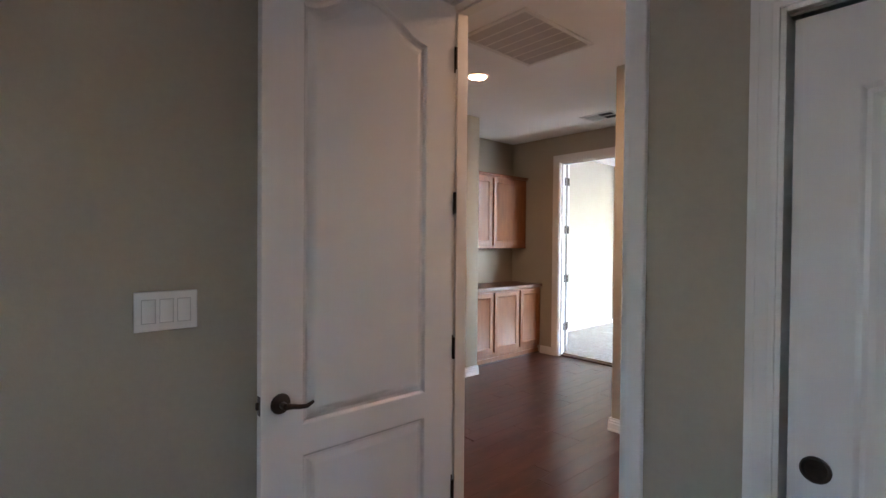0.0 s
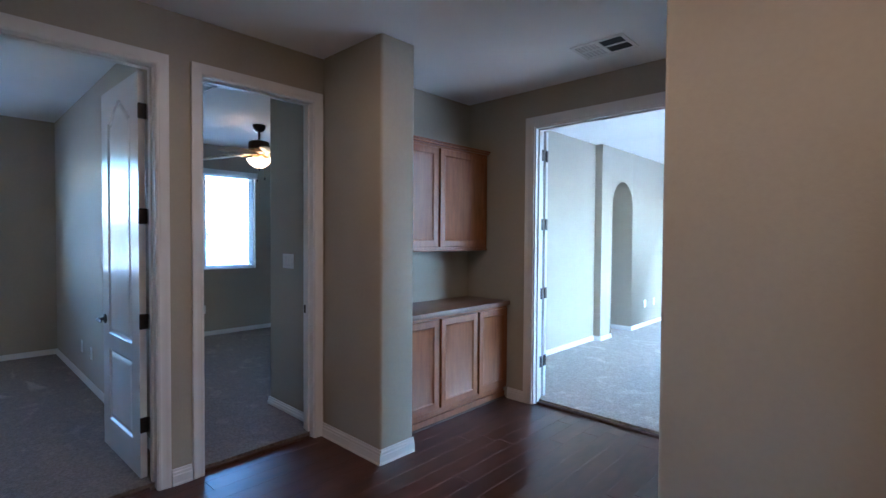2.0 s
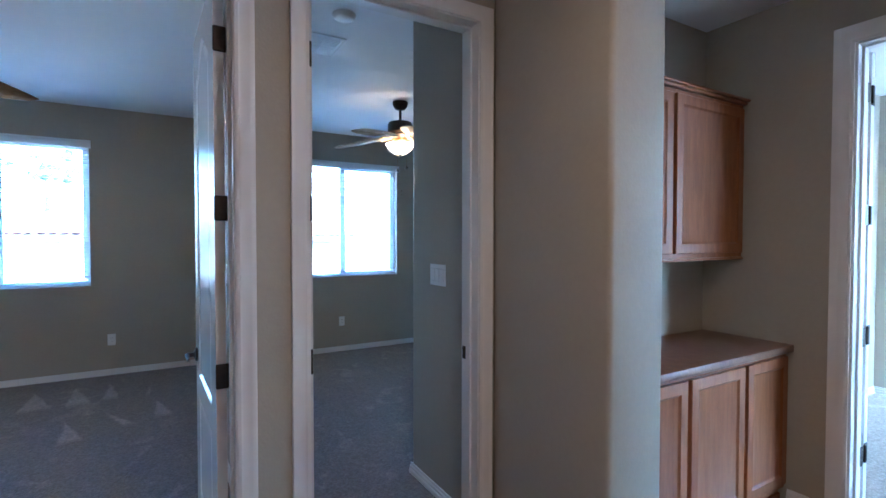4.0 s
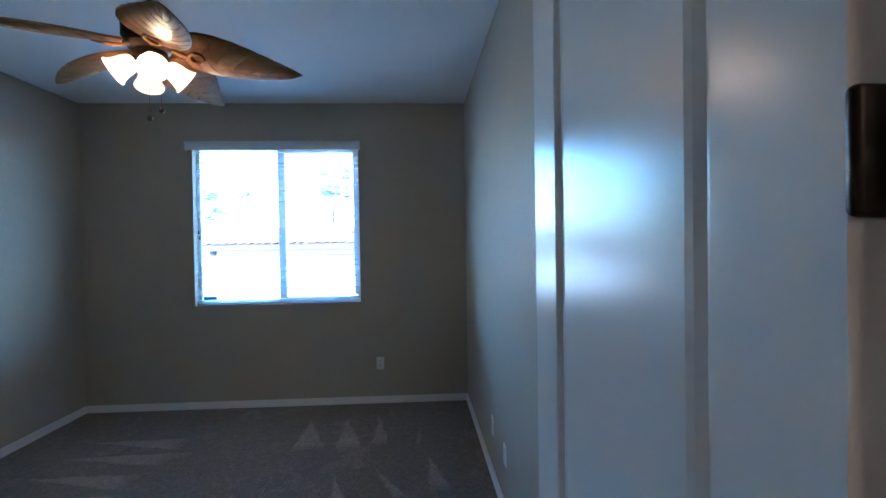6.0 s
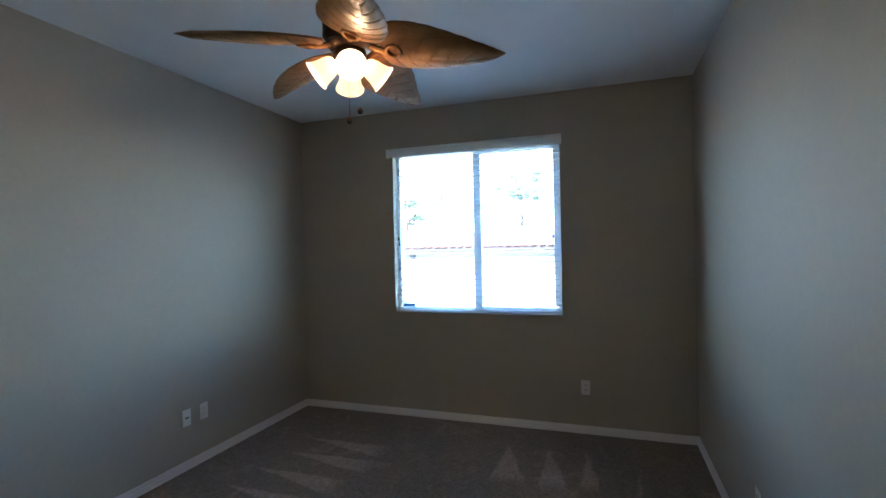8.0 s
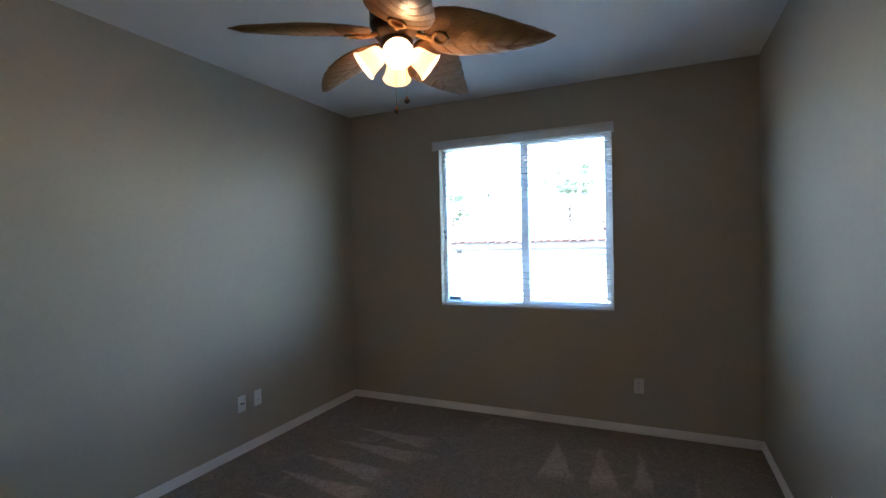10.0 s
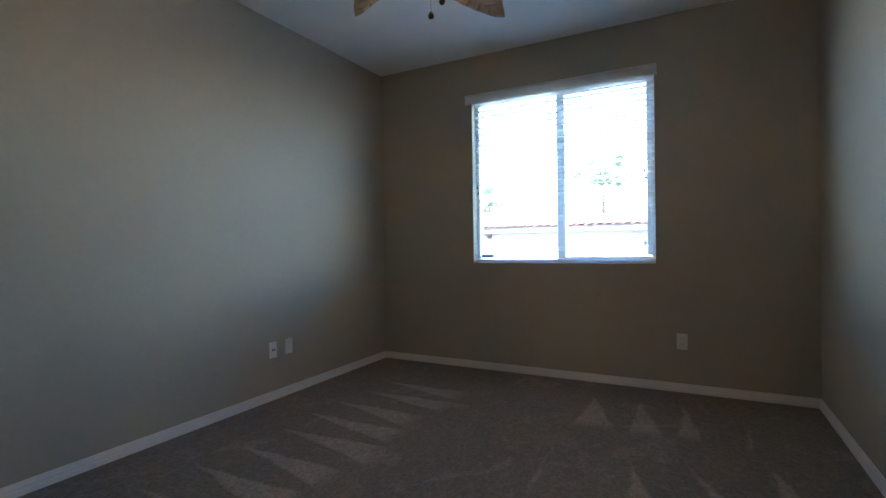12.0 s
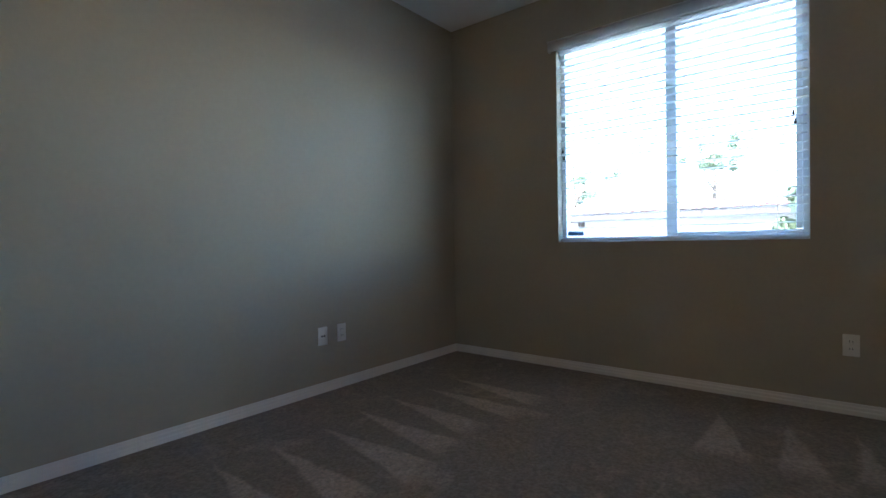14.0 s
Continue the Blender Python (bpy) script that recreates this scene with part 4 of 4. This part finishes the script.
def fan(m, drop, first, blade_mat, bowl, label):
    """Five-blade fan hung at its origin on the ceiling; drop: how far the blade plane lies below it."""
    t = thing("ceiling_fan", m, label, "ceiling fan")
    bm = bmesh.new()
    lathe(bm, [(0.072, -0.001), (0.072, -0.02), (0.066, -0.045), (0.045, -0.072), (0.02, -0.08)], steps=28)
    part("canopy", bm, M_bronze, t, "dark bronze ceiling canopy")
    bm = bmesh.new()
    tube(bm, [(0, 0, -0.075), (0, 0, -drop + 0.13)], 0.0125, 14)
    part("downrod", bm, M_bronze, t)
    bm = bmesh.new()
    lathe(bm, [(0.02, -drop + 0.16), (0.05, -drop + 0.15), (0.105, -drop + 0.135), (0.118, -drop + 0.115), (0.118, -drop + 0.045), (0.10, -drop + 0.02), (0.105, -drop + 0.012), (0.085, -drop - 0.01), (0.07, -drop - 0.015)], steps=36)
    part("motor_housing", bm, M_bronze, t, "dark bronze motor housing")
    bm = bmesh.new()
    lathe(bm, [(0.07, -drop - 0.015), (0.072, -drop - 0.04), (0.06, -drop - 0.065), (0.045, -drop - 0.075), (0.04, -drop - 0.09), (0.012, -drop - 0.10)], steps=30)
    part("light_fitter", bm, M_gold if bowl else M_bronze, t)
    me = blade_mesh(blade_mat)
    for i in range(5):
        a = first + 72 * i
        b = new("blade", me)
        b.parent = t
        b.matrix_local = pose(0, 0, -drop + 0.005, 0, 0, a)
        tagged(b, "carved palm-leaf wooden blade")
        bm = bmesh.new()
        tube(bm, [(0.09, 0, -0.002), (0.125, 0, -0.018), (0.160, 0, -0.029)], [0.014, 0.012, 0.010], 8)
        ring = [(0.195 + 0.032 * math.cos(2 * math.pi * k / 20), 0.032 * math.sin(2 * math.pi * k / 20), -0.031 - math.tan(radians(18)) * 0.032 * math.sin(2 * math.pi * k / 20)) for k in range(21)]
        tube(bm, ring, 0.0085, 8)
        h = part("blade_iron", bm, M_gold, t, "dark gold blade iron with ring")
        h.matrix_local = pose(0, 0, -drop + 0.005, 0, 0, a)
    if bowl:
        bm = bmesh.new()
        lathe(bm, [(0.0005, -drop - 0.168), (0.05, -drop - 0.16), (0.095, -drop - 0.13), (0.125, -drop - 0.09), (0.14, -drop - 0.07), (0.136, -drop - 0.066)], steps=36, caps=False)
        part("bowl_shade", bm, M_bowl, t, "lit frosted glass bowl")
        bm = bmesh.new()
        lathe(bm, [(0.012, -drop - 0.165), (0.014, -drop - 0.175), (0.006, -drop - 0.19), (0.002, -drop - 0.195)], steps=14)
        part("finial", bm, M_bronze, t)
        for k in range(3):
            bm = bmesh.new()
            lathe(bm, [(0.006, 0.022), (0.016, 0.012), (0.019, 0.0), (0.013, -0.014), (0.003, -0.02)], pose(0.092 * math.cos(2.1 * k), 0.092 * math.sin(2.1 * k), -drop - 0.085), 12)
            part("bulb", bm, M_bulb, t, "glowing bulb")
    else:
        for i in range(4):
            a = 31 + 90 * i
            base_m = pose(0, 0, -drop - 0.055, 0, 0, a) @ pose(0.05, 0, 0, 0, -52, 0)
            bm = bmesh.new()
            lathe(bm, [(0.012, 0.03), (0.022, 0.012), (0.026, -0.012), (0.026, -0.026)], base_m, 18)
            part("socket", bm, M_bronze, t)
            bm = bmesh.new()
            lathe(bm, [(0.026, -0.020), (0.038, -0.030), (0.046, -0.056), (0.050, -0.084), (0.057, -0.108), (0.066, -0.124), (0.062, -0.122), (0.053, -0.106), (0.046, -0.084), (0.042, -0.056)], base_m, 24, False)
            s = part("shade", bm, M_shade, t, "lit frosted bell-shaped glass shade")
            bm = bmesh.new()
            lathe(bm, [(0.006, -0.03), (0.015, -0.042), (0.025, -0.070), (0.021, -0.094), (0.003, -0.105)], base_m, 14)
            part("bulb", bm, M_bulb, s, "glowing bulb")
    for x, y, z in ((0.02, 0.055, -drop - 0.29), (-0.02, -0.02, -drop - 0.315)):
        bm = bmesh.new()
        tube(bm, [(x, y, -drop - 0.07), (x, y, z + 0.015)], 0.0012, 5)
        part("pull_chain", bm, M_gold, t)
        bm = bmesh.new()
        lathe(bm, [(0.002, 0.020), (0.009, 0.011), (0.0135, 0.0), (0.010, -0.010), (0.001, -0.014)], Matrix.Translation((x, y, z)), 12)
        part("chain_fob", bm, M_bronze, t, "small dark chain fob")
    return t


fan(pose(-2.14, -2.64, CEIL_A), 0.345, 30, M_blade, False, "ceiling fan with carved palm-leaf blades and four lit bell shades")
fan(pose(-2.38, 0.66, CEIL_B), 0.33, 10, M_blade_pale, True, "ceiling fan with pale leaf blades and a lit glass bowl")

# ---- bathroom ----
van = thing("vanity_cabinet", pose(2.494, 0.86, 0), "wooden bathroom vanity cabinet with white top", "vanity")
bm = bmesh.new()
box(bm, 0, 0.55, 0, 0.608, 0.09, 0.80, 0.003, 1)
part("body", bm, M_maple, van)
bm = bmesh.new()
box(bm, 0, 0.50, 0.01, 0.608, 0.0, 0.09)
part("toe_kick", bm, M_kick, van)
cabinet_door(van, 0.06, 0.55, 0.14, 0.76, 0.55)
bm = bmesh.new()
box(bm, -0.002, 0.596, -0.02, 0.608, 0.802, 0.84, 0.008, 3)
box(bm, -0.002, 0.596, 0.59, 0.608, 0.84, 0.94, 0.004, 2)
part("vanity_top", bm, M_tub, van, "white cultured marble top with backsplash")
# Unseen lamp added to brighten the bathroom wall and slant the vanity's shadow.
bl = thing("bath_fill_light", pose(2.492, 1.0, 2.05), "added unseen white bar light that brightens the bathroom", "wall light")
bm = bmesh.new()
box(bm, 0, 0.03, -0.25, 0.25, -0.06, 0.06, 0.005, 2)
part("back_plate", bm, M_nickel, bl)
for y in (-0.16, 0.0, 0.16):
    bm = bmesh.new()
    lathe(bm, [(0.012, 0.045), (0.04, 0.035), (0.055, 0.0), (0.04, -0.04), (0.004, -0.055)], Matrix.Translation((0.09, y, 0)), 16)
    part("globe", bm, M_bathlight, bl, "lit white glass globe")

# ---- outdoors ----
bm = bmesh.new()
v = [bm.verts.new(p) for p in ((-900, -900, -1.9), (900, -900, -1.9), (900, 900, -1.9), (-900, 900, -1.9))]
bm.faces.new(v)
solid("ground", bm, M_ground, "dry gravelly ground reaching the horizon", "ground", "structure")


def neighbour(x, y0, y1, eave, depth, ridge):
    t = thing("neighbour_house", pose(x, 0, -1.9), "neighbouring stucco house with terracotta barrel-tile roof", "house")
    e = eave + 1.9
    bm = bmesh.new()
    box(bm, -depth, -0.5, y0 + 0.5, y1 - 0.5, 0, e - 0.05)
    part("wall", bm, M_stucco, t)
    bm = bmesh.new()
    box(bm, -0.06, 0.0, y0, y1, e - 0.16, e, 0.006, 1)
    part("fascia", bm, M_fascia, t)
    bm = bmesh.new()
    verts = [bm.verts.new(p) for p in ((0.0, y0, e), (0.0, y1, e), (-depth / 2, y1, e + ridge), (-depth / 2, y0, e + ridge), (-depth, y0, e), (-depth, y1, e))]
    bm.faces.new(verts[:4]), bm.faces.new((verts[3], verts[2], verts[5], verts[4])), bm.faces.new((verts[0], verts[3], verts[4])), bm.faces.new((verts[1], verts[5], verts[2])), bm.faces.new((verts[0], verts[4], verts[5], verts[1]))
    roof = part("roof", bm, M_tile, t)
    # barrel tiles in courses
    bm = bmesh.new()
    slope = math.atan2(ridge, depth / 2)
    k = 6
    ring = []
    for s in (0, 0.42):
        ring.append([bm.verts.new((-s, 0.075 * math.cos(math.pi * i / k), 0.042 * math.sin(math.pi * i / k) + (0.02 if not s else 0.0))) for i in range(k + 1)])
    for i in range(k):
        bm.faces.new((ring[0][i], ring[0][i + 1], ring[1][i + 1], ring[1][i]))
    bm.faces.new(ring[0][::-1])
    me = mesh_of(bm, "tile", M_tile)
    n = int((y1 - y0) / 0.2)
    for c in range(3):
        for i in range(n):
            o = new("tile", me)
            o.parent = roof
            o.location = (0.05 - 0.36 * c * math.cos(slope), y0 + 0.1 + 0.2 * i, e + 0.005 + 0.36 * c * math.sin(slope))
            o.rotation_euler = (0, slope, 0)
    return t


neighbour(-11.5, -10.5, 3.5, 1.52, 9.0, 0.5)


def wall_lantern(m):
    """Lantern on a bracket; its wall lies at the origin, facing +x."""
    t = thing("wall_lantern", m, "dark metal wall lantern on the neighbouring stucco house", "wall light")
    b = bmesh.new()
    box(b, 0.0, 0.025, -0.06, 0.06, -0.12, 0.12, 0.008, 2)
    part("back_plate", b, M_fascia, t)
    b = bmesh.new()
    tube(b, [(0.02, 0, 0.0), (0.10, 0, 0.10), (0.19, 0, 0.12), (0.22, 0, 0.05)], 0.014, 8)
    part("bracket", b, M_fascia, t)
    b = bmesh.new()
    lathe(b, [(0.02, 0.05), (0.12, -0.02), (0.105, -0.03), (0.08, -0.24), (0.03, -0.27)], pose(0.22, 0, 0), 8)
    part("lantern_body", b, M_fascia, t)


wall_lantern(pose(-11.998, -6.36, 1.51))


def tree(x, y, base, height, spread, seed, label, count=26):
    rnd = random.Random(seed)
    t = thing("tree", pose(x, y, base), label, "tree")
    bm = bmesh.new()
    tube(bm, [(0, 0, 0), (0.05, 0.03, height * 0.3), (0.0, 0.08, height * 0.6), (0.06, 0.0, height * 0.9)], [0.16, 0.12, 0.08, 0.03], 9)
    for k in range(7):
        a, h = rnd.uniform(0, 6.28), height * rnd.uniform(0.35, 0.7)
        tube(bm, [(0, 0, h), (spread * 0.4 * math.cos(a), spread * 0.4 * math.sin(a), h + spread * 0.3), (spread * 0.8 * math.cos(a), spread * 0.8 * math.sin(a), h + spread * 0.5)], [0.06, 0.04, 0.012], 6)
    part("trunk", bm, M_bark, t)
    verts, faces = [], []
    clumps = [(rnd.gauss(0, spread * 0.42), rnd.gauss(0, spread * 0.42), height * 0.72 + rnd.gauss(0, spread * 0.32), rnd.uniform(0.2, 0.5) * spread * 0.6) for _ in range(count)]
    for cx, cy, cz, r in clumps:
        for _ in range(130):
            d = Vector((rnd.gauss(0, 1), rnd.gauss(0, 1), rnd.gauss(0, 0.8)))
            p = Vector((cx, cy, cz)) + d.normalized() * r * rnd.random() ** 0.4
            a, b = Vector((rnd.gauss(0, 1), rnd.gauss(0, 1), rnd.gauss(0, 1))).normalized(), None
            b = a.orthogonal().normalized()
            s = rnd.uniform(0.05, 0.1)
            i = len(verts)
            verts += [p - a * s, p + b * s * 0.45, p + a * s, p - b * s * 0.45]
            faces.append((i, i + 1, i + 2, i + 3))
    me = bpy.data.meshes.new("crown")
    me.from_pydata([tuple(q) for q in verts], [], faces)
    me.materials.append(M_leaf)
    c = new("crown", me)
    c.parent = t


tree(-9.8, -1.62, -1.9, 4.7, 0.8, 3, "leafy green tree in front of the neighbouring house", 22)
tree(-26, -5.9, -1.9, 8.8, 1.35, 5, "green tree behind the neighbouring roof", 15)
tree(-24, -11.8, -1.9, 7.4, 1.6, 8, "thin green tree behind the neighbouring roof", 13)

# ---- hall boards, last ----
def boards():
    rnd = random.Random(4)
    w, gap = 0.125, 0.0005
    meshes = {}
    x = -0.03
    while x < 4.05:
        far = 1.655 if x < 2.36 else -0.05
        if 3.15 < x < 3.9:
            far = 0.005
        y = -1.95 - rnd.uniform(0, 1.1)
        while y < far:
            s, e = max(y, -1.95), min(y + 1.21, far)
            y += 1.212
            if e - s < 0.04:
                continue
            key = round(e - s, 2)
            if key not in meshes:
                bm = bmesh.new()
                box(bm, 0, w - gap, 0, e - s - gap, -0.012, 0.0, 0.0007, 1)
                meshes[key] = mesh_of(bm, "plank", M_plank, False)
            o = new("plank", meshes[key])
            o.location = (x, s, 0.0)
            o.parent = hall_floor
        x += w


hall_floor = bpy.data.objects["subfloor_hall"]
boards()
